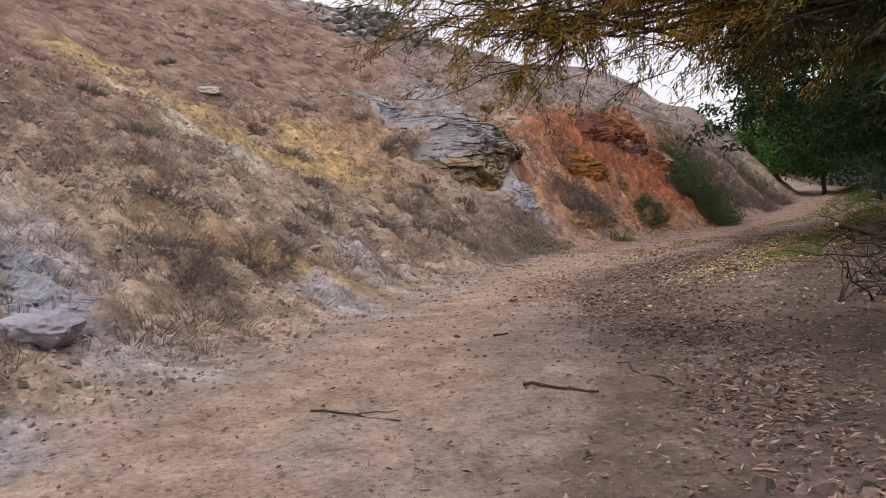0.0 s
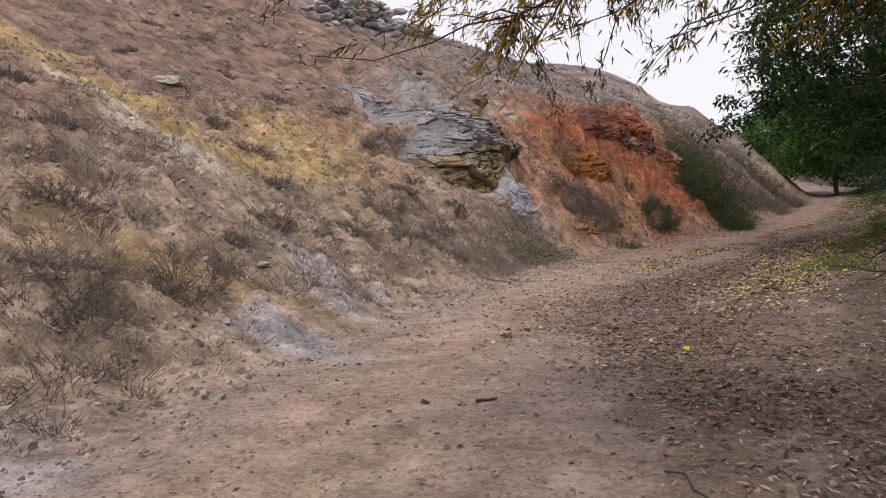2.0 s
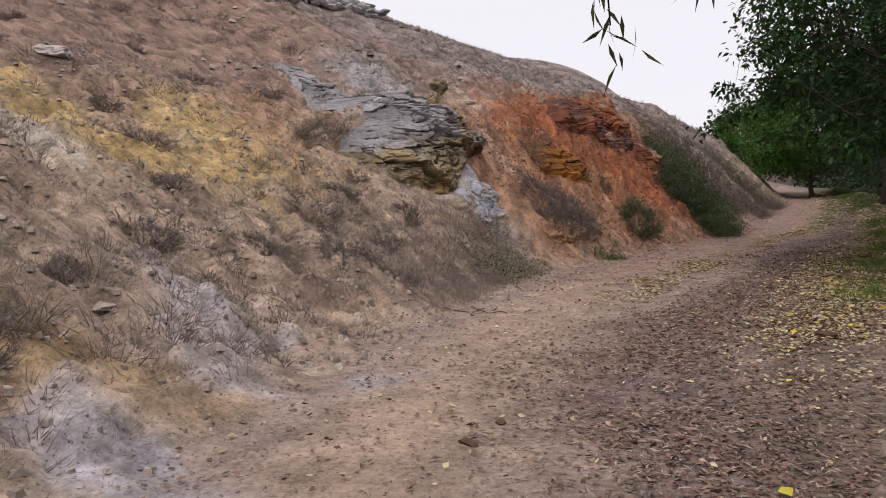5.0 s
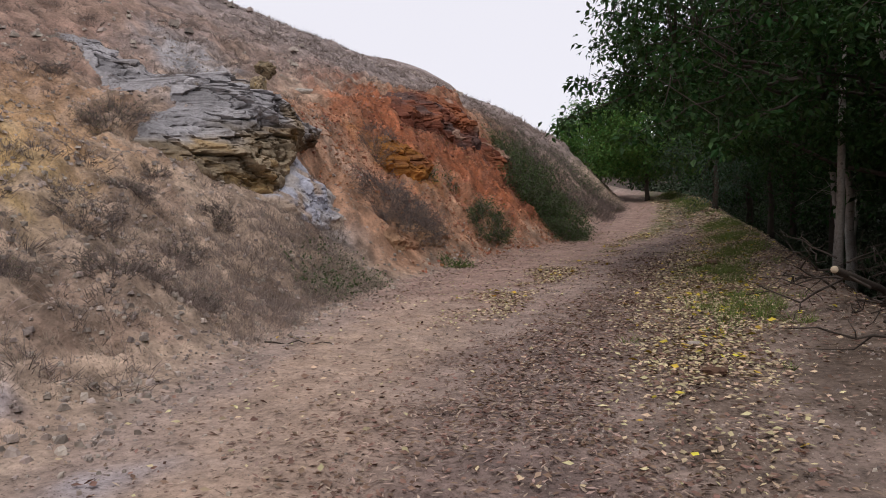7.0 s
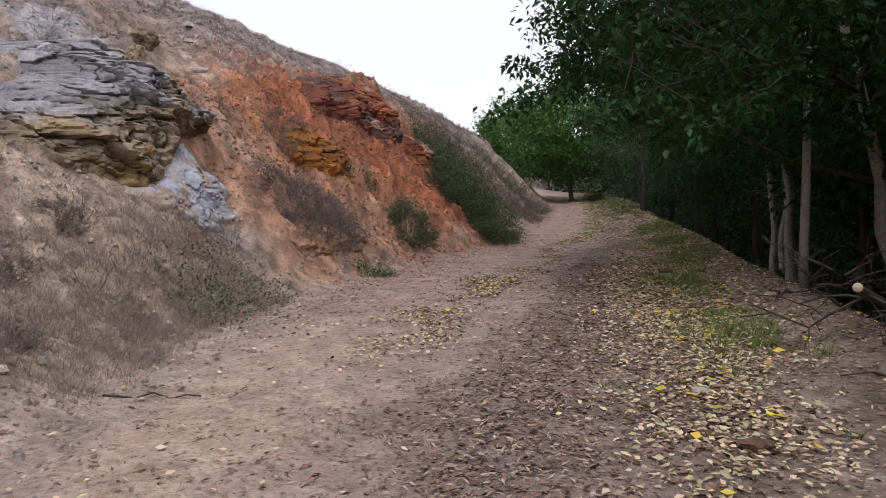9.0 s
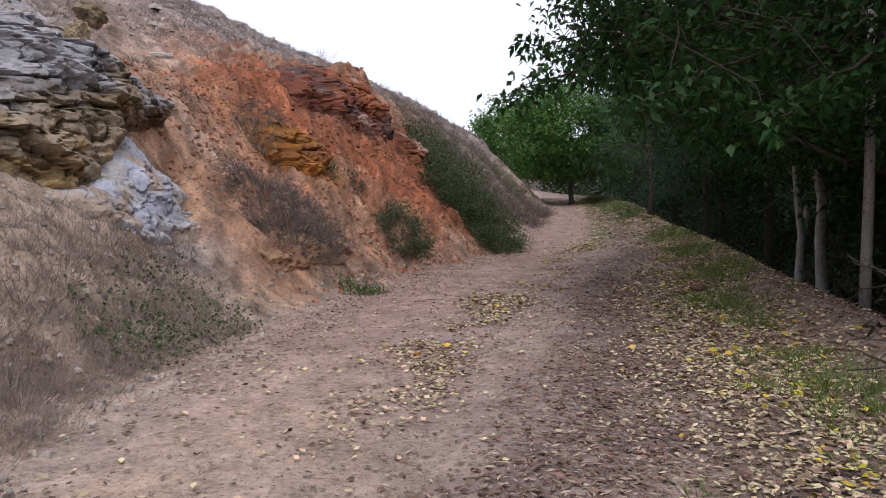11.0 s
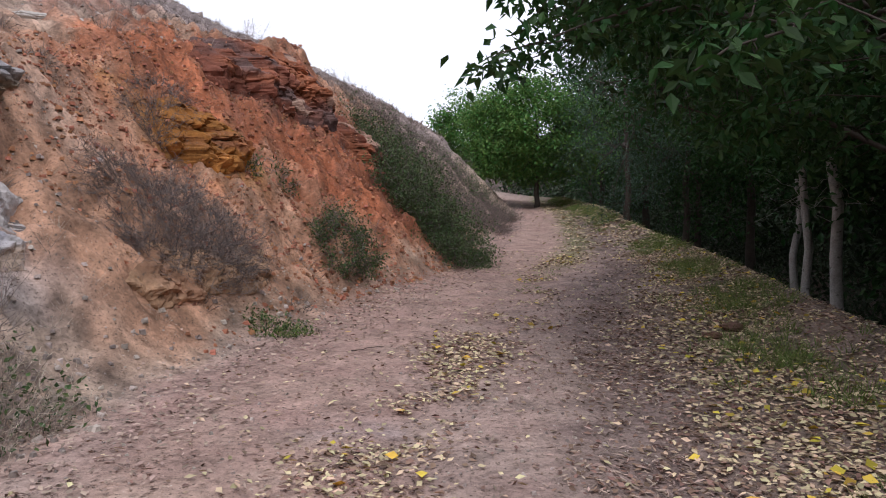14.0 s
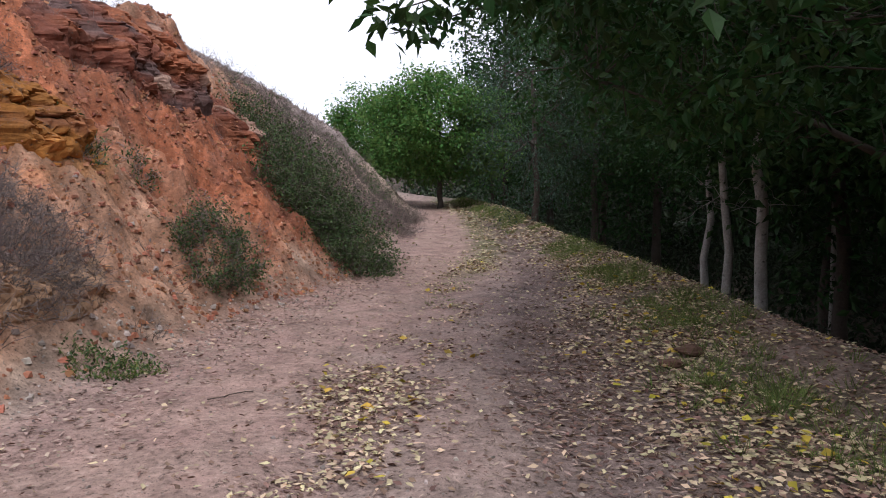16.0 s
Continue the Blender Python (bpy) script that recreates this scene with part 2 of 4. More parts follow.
def vnoise(x, y, k=0):
    """Smooth value noise -1..1 on arrays."""
    xi, yi = np.floor(x), np.floor(y)
    u, v = x - xi, y - yi
    i, j = xi.astype(np.int64), yi.astype(np.int64)
    u, v = u * u * u * (u * (u * 6 - 15) + 10), v * v * v * (v * (v * 6 - 15) + 10)
    a, b = hash2(i, j, k), hash2(i + 1, j, k)
    c, d = hash2(i, j + 1, k), hash2(i + 1, j + 1, k)
    return (a + (b - a) * u + (c - a) * v + (a - b - c + d) * u * v) * 2 - 1


def fbm(x, y, k=0, n=4, gain=0.5):
    s, a, t = 0.0, 1.0, 0.0
    for o in range(n):
        s = s + a * vnoise(x * 2 ** o + 17.3 * o, y * 2 ** o - 9.1 * o, k + o)
        t, a = t + a, a * gain
    return s / t


def cells(x, y, k=0):
    """Broken blocks: a random level for each irregular cell, and how near its edge is (0 at the joint)."""
    xi, yi = np.floor(x), np.floor(y)
    best, second, level = np.full(np.shape(x), 9.0), np.full(np.shape(x), 9.0), np.zeros(np.shape(x))
    for di in (-1, 0, 1):
        for dj in (-1, 0, 1):
            i, j = (xi + di).astype(np.int64), (yi + dj).astype(np.int64)
            d = np.hypot(i + hash2(i, j, k) - x, j + hash2(i, j, k + 7) - y)
            near = d < best
            second = np.where(near, best, np.minimum(second, d))
            level = np.where(near, hash2(i, j, k + 13), level)
            best = np.where(near, d, best)
    return level, second - best


def sstep(a, b, x):
    u = np.clip((x - a) / (b - a), 0, 1)
    return u * u * (3 - 2 * u)


def along(y, table):
    """A smooth line through a short table of (y, value)."""
    ys, vs = zip(*table)
    return sum(np.interp(y + o, ys, vs) for o in (-1.5, -0.75, 0, 0.75, 1.5)) / 5


FOOT = ((-30, -1.2), (-4, -2.0), (0, -2.6), (4, -3.2), (9.5, -4.6), (15, -5.7), (20, -6.3), (23, -6.1), (26, -5.5), (28, -5.0), (30, -4.4),
        (35, -4.0), (42, -4.0), (52, -3.9), (60, -5), (72, -9), (90, -16), (130, -34), (300, -100))
GRADE = ((-60, -1.6), (-4, -0.38), (0, -0.30), (4, -0.04), (9, 0.24), (14, 0.44), (20, 0.70), (25, 0.96), (30, 1.28), (40, 2.0), (51, 3.0), (60, 3.6), (80, 4.2), (140, 6), (400, 8))
STEEP = ((-30, 0.42), (6, 0.5), (13, 0.53), (18, 0.7), (22, 0.95), (26, 1.15), (29, 1.2), (34, 1.15), (45, 1.1), (70, 0.9))
CUT = ((-30, 2.0), (12, 2.5), (18, 3.4), (24, 4.0), (28, 3.9), (34, 4.2), (60, 4.0))
STRIP = ((0, 2.9), (4, 1.6), (7, 0.35), (9.5, -1.3), (13, -2.5), (18, -2.1), (25, -1.8), (32, -0.9), (42, -0.9), (60, -2.5))
STRIP_W = ((0, 0.35), (4, 0.4), (7, 0.75), (9.5, 1.4), (13, 1.2), (17, 0.6), (40, 0.5))
PALE = ((0, 1.6), (8, -0.4), (13, -0.95), (17, -0.85), (21, -0.6), (25, -0.4), (30, 0.3), (42, 0.0), (60, -1.5))
PALE_W = ((0, 0.3), (9, 0.35), (13, 0.5), (18, 0.85), (25, 1.15), (32, 0.8), (60, 0.8))
GREEN = ((10, 0.0), (13, -0.4), (17, -0.3), (23, -0.45), (28, 0.5), (36, 0.3), (46, -0.2), (60, -1.8))
MID = ((14, -4.0), (21, -3.8), (23, -3.55), (27, -3.05), (36, -1.6), (48, -1.6), (60, -3.0))
CREST = ((-30, 160), (20, 150), (26, 110), (33, 70), (44, 55), (80, 30))
VERGE = ((-30, 3.4), (0, 2.8), (6, 2.4), (12, 1.7), (18, 1.35), (25, 1.3), (32, 1.4), (40, 0.9), (50, 0.6), (60, -1.0), (72, -4), (90, -10), (130, -28), (300, -94))


def gauss(x, y, cx, cy, sx, sy, turn=0.0):
    c, s = math.cos(turn), math.sin(turn)
    a, b = (x - cx) * c + (y - cy) * s, (y - cy) * c - (x - cx) * s
    return np.exp(-(a / sx) ** 2 - (b / sy) ** 2)


def ground_z(x, y, fine=True):
    """Height of the ground; fine adds the small relief."""
    x, y = np.asarray(x, float), np.asarray(y, float)
    wob = 0.28 * fbm(x * 0.2, y * 0.45, 3, 3)
    foot, road = along(y, FOOT), along(y, GRADE)
    d = foot - x + wob
    k, cut = along(y, STEEP), along(y, CUT)
    up = np.maximum(d, 0)
    soft = 0.5
    lower = k * (np.sqrt(np.minimum(up, cut) ** 2 + soft ** 2) - soft)
    ease = along(y, CREST)
    upper = 0.53 * ease * (1 - np.exp(-np.maximum(up - cut, 0) / ease))
    z = road + lower + upper
    # berm, then the drop into the wood on the low side
    e = x - along(y, VERGE)
    z = z + (0.10 + 0.13 * sstep(14, 20, y)) * np.exp(-((e + 0.5) / 0.6) ** 2)
    z = z - 0.62 * np.maximum(e, 0) + 0.60 * np.maximum(e - 4.5, 0)
    z = z + 0.5 * np.minimum(np.maximum(e - 17, 0), 60) * sstep(-60, -10, y + 0 * x)
    # wheel ruts, crown of the road
    mid = (foot + along(y, VERGE)) / 2 - 0.35
    z = z - 0.05 * sstep(6, 14, y) * (np.exp(-((x - mid + 0.95) / 0.38) ** 2) + np.exp(-((x - mid - 0.75) / 0.38) ** 2))
    # high ground that closes the valley far ahead
    z = z + 21 * gauss(x, y, -48, 150, 45, 50) 
    if fine:
        hill = sstep(0.1, 1.2, d)
        red = hill * gauss(x, y, -7.6, 28.6, 3.2, 5.0)
        z = z + hill * (0.30 * fbm(x * 0.35, y * 0.35, 11, 3) + 0.19 * fbm(x * 1.3, y * 1.3, 21, 3))
        z = z + hill * (0.13 * fbm(x * 4, y * 4, 51, 3) + 0.16 * (0.3 - np.abs(fbm(x * 2.2 + 0.3 * y, y * 1.5, 53, 3))) + 0.045 * fbm(x * 10, y * 10, 57, 2))
        ridged = 1 - 2 * np.abs(fbm(x * 0.9 + 0.6 * y, y * 1.5 - 0.4 * x, 31, 4))
        z = z + red * 0.40 * (ridged - 0.4) + red * 0.13 * fbm(x * 3.5 + y, y * 5, 35, 3)
        near = red > 0.08
        if np.any(near):
            a, b = x[near] if np.ndim(x) else x, y[near] if np.ndim(y) else y
            crumble = np.zeros(np.shape(z))
            crumble[near] = 0.22 * (cells(a * 1.9 + 0.5 * fbm(a, b, 36, 2), b * 1.6, 5)[0] - 0.5) + 0.10 * (cells(a * 5, b * 4.4, 6)[0] - 0.5)
            z = z + np.minimum(red * 1.6, 1) * crumble
        z = z + 0.022 * fbm(x * 1.1, y * 1.1, 41, 3) + 0.012 * fbm(x * 6, y * 6, 45, 2)
        # rock mass that bulges out of the slope, and the scoop below the crag
        z = z + 0.9 * gauss(x, y, -10.6, 20.6, 1.5, 1.9) + 0.5 * gauss(x, y, -8.8, 30.8, 0.9, 1.8)
        z = z + 0.30 * gauss(x, y, -4.6, 3.4, 0.8, 1.0) - 0.5 * gauss(x, y, -8.9, 22.2, 0.45, 0.6)
    return z


# ---------------------------------------------------------------- ground: one sheet to the horizon
def spread(lo, hi, step, reach, growth):
    mid = list(np.arange(lo, hi, step))
    left, right, s, p, q = [], [], step, lo, mid[-1]
    while p > -reach or q < reach:
        s *= growth
        p, q = p - s, q + s
        left.append(p)
        right.append(q)
    return np.array(left[::-1] + mid + right)


def near_line(x, y, ax, ay, bx, by, w):
    """1 on the line a-b, falling off over w."""
    t = np.clip(((x - ax) * (bx - ax) + (y - ay) * (by - ay)) / ((bx - ax) ** 2 + (by - ay) ** 2), 0, 1)
    return np.exp(-(((x - ax - t * (bx - ax)) ** 2 + (y - ay - t * (by - ay)) ** 2) / w ** 2))


def soil(x, y):
    """Colour of the bare soil and rock at a place: the minerals come out in bands; the near low side also holds tree
    shade.
    """
    wx = x + 0.8 * fbm(x * 0.8, y * 0.8, 71, 3)
    wy = y + 0.8 * fbm(x * 0.8, y * 0.8, 75, 3)
    d = along(y, FOOT) - x + 0.35 * fbm(x * 0.6, y * 0.6, 77, 3)
    e = x - along(y, VERGE)
    n1, n2 = fbm(x * 0.9, y * 0.9, 81, 4), fbm(x * 2.7, y * 2.7, 85, 3)
    col = np.empty(x.shape + (3,))
    col[:] = (0.36, 0.27, 0.225)

    def lay(weight, tint, grain=0.5):
        w = np.clip(weight + grain * weight * (1 - weight) * 4 * n2, 0, 1)[..., None]
        col[:] = col * (1 - w) + np.array(tint) * w

    hill = sstep(-0.1, 0.6, d)
    lay(hill, (0.385, 0.285, 0.215))
    lay(hill * sstep(0.0, 0.35, n1) * 0.6, (0.24, 0.165, 0.125))
    high = sstep(3.5, 8.5, d + 1.5 * n1)
    lay(hill * high * 0.8, (0.245, 0.155, 0.12))
    lay(hill * sstep(30, 38, y) * sstep(1.5, 3.5, d) * 0.9, (0.255, 0.20, 0.18))
    lay(hill * sstep(5, 8, d) * sstep(24, 30, y), (0.265, 0.215, 0.20))
    # sulphur and ochre bands on the open slope
    for a in ((-16.5, 11.2, -12.6, 11.7, 0.9), (-12.6, 11.9, -10.2, 12.2, 0.8), (-12.6, 15.6, -10.3, 14.6, 1.2), (-10.6, 12.6, -10.4, 14.8, 0.8)):
        lay(hill * 1.1 * near_line(wx, wy, *a), (0.43, 0.30, 0.14))
    lay(hill * 0.6 * near_line(wx, wy, -12.5, 17.5, -10.5, 16.5, 1.2), (0.40, 0.24, 0.12))
    lay(hill * 0.35 * near_line(wx, wy, -7.4, 7.0, -5.4, 8.4, 0.8), (0.42, 0.28, 0.10))
    lay(0.9 * near_line(wx, wy, -13.6, 11.0, -9.6, 11.1, 0.32), (0.56, 0.48, 0.40))
    # lilac and grey rock dust
    for a in ((-7.6, 4.9, -5.0, 3.9, 0.55), (-5.0, 3.9, -3.9, 4.3, 0.4), (-6.9, 10.6, -5.6, 9.6, 0.45), (-5.2, 7.6, -3.6, 7.8, 0.35),
              (-4.6, 10.5, -4.2, 10.9, 0.3), (-4.9, 19.9, -4.3, 19.7, 0.3), (-3.4, 2.2, -1.6, 3.2, 0.5)):
        lay(0.75 * near_line(wx, wy, *a), (0.40, 0.37, 0.40))
    lay(hill * near_line(wx, wy, -14.2, 24.2, -10.6, 20.8, 1.1), (0.30, 0.285, 0.29))
    lay(hill * 0.6 * near_line(wx, wy, -8.6, 20.3, -7.9, 20.9, 0.35), (0.38, 0.35, 0.34))
    # rusty cutting
    lay(hill * sstep(0.2, 0.9, d) * (1 - sstep(4.6, 6.2, d)) * sstep(20.5, 21.8, y) * (1 - sstep(34, 41, y)), (0.36, 0.205, 0.13))
    lay(hill * 1.2 * near_line(wx, wy, -9.2, 27.2, -6.4, 30.4, 1.7), (0.33, 0.115, 0.055), 0.9)
    lay(hill * near_line(wx, wy, -9.0, 27.6, -6.2, 31.0, 1.5) * sstep(0.05, 0.3, fbm(x * 1.2 + y, y * 1.8, 83, 3)) * 0.8, (0.21, 0.095, 0.062), 0.9)
    lay(hill * near_line(wx, wy, -8.2, 30.6, -5.8, 31.0, 0.8), (0.27, 0.085, 0.045), 0.9)
    lay(hill * near_line(wx, wy, -8.5, 25.9, -8.2, 26.1, 0.5), (0.40, 0.19, 0.035))
    lay(hill * 0.8 * near_line(wx, wy, -9.9, 24.0, -8.6, 23.6, 0.6), (0.39, 0.26, 0.19))
    lay(sstep(-1.2, 0.1, d) * (1 - sstep(0.3, 0.9, d)) * sstep(22, 25, y) * (1 - sstep(31, 35, y)) * 0.8, (0.34, 0.20, 0.13))
    # trodden sand on the road, litter mould and painted tree shade on the low side
    sand = (1 - hill) * sstep(-2.9, -1.3, d) * (1 - sstep(-0.8, -0.1, d))
    lay(sand * 0.8, (0.42, 0.30, 0.225))
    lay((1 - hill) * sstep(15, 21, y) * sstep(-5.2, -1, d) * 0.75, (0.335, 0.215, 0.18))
    strip = np.exp(-np.abs((x + 0.5 * n1 - along(y, STRIP)) / along(y, STRIP_W)) ** 2.5)
    pale = np.exp(-np.abs((x + 0.3 * n1 - along(y, PALE)) / along(y, PALE_W)) ** 2.5)
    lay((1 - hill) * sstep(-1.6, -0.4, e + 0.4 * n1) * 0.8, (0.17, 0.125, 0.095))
    # brown soil on the near low side, darkened to include the shade under the trees
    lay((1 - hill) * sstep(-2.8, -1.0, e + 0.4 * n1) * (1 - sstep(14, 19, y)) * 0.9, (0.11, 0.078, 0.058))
    lay((1 - hill) * strip * 0.75, (0.185, 0.13, 0.115))
    lay((1 - hill) * pale * 0.8, (0.18, 0.13, 0.10))
    lay((1 - hill) * np.exp(-((x - along(y, GREEN)) / 0.5) ** 2) * sstep(15, 22, y) * sstep(-0.3, 0.15, fbm(x * 0.6, y * 0.6, 65, 3)) * 0.7, (0.115, 0.12, 0.045))
    lay((1 - hill) * np.exp(-((x - along(y, MID)) / 0.45) ** 2) * sstep(28, 34, y) * 0.6, (0.16, 0.16, 0.07))
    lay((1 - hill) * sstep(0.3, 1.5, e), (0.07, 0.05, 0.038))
    lay(sstep(60, 110, y) * 0.8 * (1 - hill) * (1 - sstep(0.3, 1.5, e)), (0.21, 0.16, 0.13))
    n3 = fbm(x * 3.1, y * 3.1, 87, 4)
    n4 = fbm(x * 7.5, y * 7.5, 93, 2)
    col *= (1 + (0.42 * hill + 0.14) * n3 + (0.38 * hill + 0.10) * n4 + 0.10 * hill - 0.18 * hill * sstep(0.1, 0.5, fbm(x * 1.6, y * 1.6, 89, 3)))[..., None]
    return np.clip(col, 0.01, 0.8)


xs, ys = spread(-12.5, 2.5, 0.055, 2600, 1.05), spread(1.5, 34.0, 0.06, 2600, 1.05)
X, Y = np.meshgrid(xs, ys)
Z = ground_z(X, Y)
idx = np.arange(X.size).reshape(X.shape)
quads = np.stack([idx[:-1, :-1], idx[:-1, 1:], idx[1:, 1:], idx[1:, :-1]], -1).reshape(-1, 4)
ground_mesh = mesh_of("ground", np.stack([X, Y, Z], -1).reshape(-1, 3), quads, True)
tint = ground_mesh.attributes.new("tint", "FLOAT_COLOR", "POINT")
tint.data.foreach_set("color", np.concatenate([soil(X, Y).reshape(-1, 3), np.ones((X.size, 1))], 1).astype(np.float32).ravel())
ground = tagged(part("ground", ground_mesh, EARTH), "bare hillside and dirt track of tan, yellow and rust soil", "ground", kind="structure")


# ---------------------------------------------------------------- trees
def tree(base, top, crown, clumps, per, leaf, bark, mat, seed, girth, label, name="tree", ragged=0.35, droop=0.5, limbs=9, spread_r=0.42, kind_label="", shell=0.45, floor=-9.0, reach=()):
    """A tree: trunk, limbs, and a crown of leaf clumps in an uneven ellipsoid.
    base: foot of the trunk; top: where the trunk ends; crown: (centre, radii); leaf: (length, width)."""
    rng = np.random.default_rng(seed)
    root = tagged(new(name), label, "tree")
    root.location = base
    b = np.array(base, float)
    mid, rad = np.array(crown[0], float) - b, np.array(crown[1], float)
    run = wander((0, 0, -0.3), np.array(top) - b, girth, girth * 0.35, rng, 9, 0.05)
    run[0] = (run[0][0], girth * 1.35)
    part("trunk", tube([run], 10), bark, root)
    dirs = unit(rng.normal(0, 1, (clumps, 3)))
    ph = rng.uniform(0, 9)
    bumpy = 1 + ragged * np.array([noise.noise(Vector((d[0] * 1.7 + ph, d[1] * 1.7, d[2] * 1.7))) + 0.6 * noise.noise(Vector((d[0] * 4 + ph, d[1] * 4, d[2] * 4))) for d in dirs])
    dist = shell + (1 - shell) * rng.uniform(0, 1, clumps) ** 0.5
    at = mid + dirs * rad * (dist * bumpy)[:, None]
    at[:, 2] = np.maximum(at[:, 2], floor - b[2] + rng.uniform(0, 0.9, clumps))
    for j, (p, q) in enumerate(reach):
        for i in range(8):
            at[j * 8 + i] = np.array(p) + (np.array(q) - np.array(p)) * (i / 7) - b + rng.normal(0, 0.12, 3)
    # limbs run from the trunk to clumps, twigs end in the others
    for p, q in reach:
        bough = wander(np.array(run[6][0]), np.array(p) - b, 0.05, 0.03, rng, 5, 0.12) + wander(np.array(p) - b, np.array(q) - b, 0.03, 0.006, rng, 6, 0.08)[1:]
        part("limb", tube([bough], 6), DARK_BARK, root)
    pick = list(rng.choice(clumps, limbs, replace=False))
    ends = []
    for i in pick:
        s = run[int(rng.integers(4, 9))]
        r = wander(s[0], at[i], s[1] * 0.55, 0.012, rng, 7, 0.22, 0.05)
        part("limb", tube([r], 6), DARK_BARK, root)
        ends += [p for p, _ in r[2:]]
    ends = np.array(ends)
    twigs = []
    for i in range(0, clumps, 2):
        j = np.argmin(((ends - at[i]) ** 2).sum(1))
        if np.linalg.norm(ends[j] - at[i]) < 4.5:
            twigs.append(wander(ends[j], at[i], 0.014, 0.004, rng, 3, 0.25))
    tagged(part("twig_tangle", tube(twigs, 4), DARK_BARK, root), kind="stuff")
    n = clumps * per
    c = np.repeat(at, per, 0)
    off = rng.normal(0, spread_r, (n, 3)) * (1, 1, 0.6)
    off[:len(reach) * 8 * per] *= 0.55
    way = rng.normal(0, 1, (n, 3)) * (1, 1, 0.5) + off * 0.6 - (0, 0, droop)
    face = rng.normal(0, 0.5, (n, 3)) + (0, 0, 1)
    size = rng.uniform(0.65, 1.2, n)
    part("crown", leaves("crown", c + off, way, face, leaf[0] * size, leaf[1] * size), mat, root, kind_label)
    return root


def shrub(name, x, y, size, stems, mat, seed, label, leaf=None, leaf_mat=None, flat=0.8, lift=0.0):
    """A bush: a fan of crooked stems with side twigs, and leaves where it has any."""
    rng = np.random.default_rng(seed)
    root = tagged(new(name), label, "shrub")
    root.location = (x, y, gz(x, y) - 0.03 + lift)
    k = stems
    a = rng.uniform(0, 2 * math.pi, k)
    r = np.sqrt(rng.uniform(0, 1, k))
    foot = np.stack([np.cos(a) * r * size[0] * 0.45, np.sin(a) * r * size[1] * 0.45, np.zeros(k)], 1)
    for i in range(k):
        foot[i, 2] = gz(x + foot[i, 0], y + foot[i, 1]) - root.location[2]
    way = np.stack([np.cos(a) * r * 1.1, np.sin(a) * r * 1.1, np.full(k, flat)], 1) + rng.normal(0, 0.45, (k, 3))
    ln = size[2] * rng.uniform(0.4, 1.0, k)
    at, wy, le = [foot], [way], [ln]
    tips = foot + unit(way) * ln[:, None]
    for _ in range(9):
        t = rng.uniform(0.15, 1.0, k)[:, None]
        at.append(foot * (1 - t) + tips * t)
        wy.append(unit(way) * 0.5 + rng.normal(0, 0.7, (k, 3)))
        le.append(ln * rng.uniform(0.2, 0.5, k))
    tagged(part("stem_tangle", blades("stem_tangle", at[0], wy[0], le[0], 0.0045), mat, root), kind="stuff")
    at, wy, le = np.concatenate(at), np.concatenate(wy), np.concatenate(le)
    tagged(part("twig_tangle", blades("twig_tangle", at[k:], wy[k:], le[k:], 0.0035), mat, root), kind="stuff")
    if leaf:
        n = leaf[2]
        j = rng.integers(0, len(at), n)
        p = at[j] + unit(wy[j]) * (le[j] * rng.uniform(0.2, 1.0, n))[:, None] + rng.normal(0, 0.05, (n, 3))
        part("foliage", leaves("foliage", p, rng.normal(0, 1, (n, 3)), rng.normal(0, 0.6, (n, 3)) + (0, 0, 1), leaf[0] * rng.uniform(0.6, 1.2, n), leaf[1]), leaf_mat, root)
    return root


CHERRY = "dark green broad-leaved tree hanging over the track"
tree((4.3, 24.6, gz(4.3, 24.6)), (2.6, 24.4, 7.5), ((1.7, 24.6, 6.4), (4.6, 6.2, 3.5)), 1150, 40, (0.17, 0.085), BARK, CHERRY_LEAF, 11, 0.17, CHERRY, ragged=0.3, limbs=18, shell=0.55, spread_r=0.27, floor=3.1,
     reach=(((-0.5, 22.6, 5.0), (-3.3, 21.8, 3.95)), ((-0.6, 22.9, 5.4), (-3.0, 22.4, 4.7)), ((0, 20.5, 4.2), (-1.9, 19.2, 3.2)), ((1.0, 20.0, 4.0), (-0.6, 18.9, 3.0)), ((-1, 24, 5.0), (-3.4, 23.4, 4.3))))
tree((3.9, 32.0, gz(3.9, 32.0)), (3.6, 31.8, 9.0), ((3.6, 30.5, 7.2), (4.2, 4.6, 3.8)), 420, 38, (0.15, 0.075), BARK, CHERRY_LEAF, 12, 0.15, "slim grey trunk with dark leaves beside the track", ragged=0.3, spread_r=0.3, floor=3.4)
tree((3.85, 33.7, gz(3.85, 33.7)), (3.4, 33.5, 9.0), ((3.0, 35.0, 7.0), (4.0, 4.0, 3.6)), 380, 38, (0.15, 0.075), BARK, CHERRY_LEAF, 13, 0.12, "slim grey trunk with dark leaves beside the track", ragged=0.3, spread_r=0.3, floor=3.4)
tree((4.4, 17.0, gz(4.4, 17.0)), (4.4, 17.5, 7.0), ((5.0, 18.0, 5.8), (3.8, 4.6, 3.6)), 420, 38, (0.15, 0.075), BARK, CHERRY_LEAF, 14, 0.15, CHERRY, ragged=0.3, spread_r=0.3, floor=2.4)
tree((5.6, 39.8, gz(5.6, 39.8)), (5.6, 39.8, 10), ((5.2, 39, 7.6), (3.6, 4.0, 4.0)), 300, 40, (0.17, 0.08), BARK, CHERRY_LEAF, 15, 0.14, "slim grey trunk with dark leaves in the wood", ragged=0.3, spread_r=0.34)
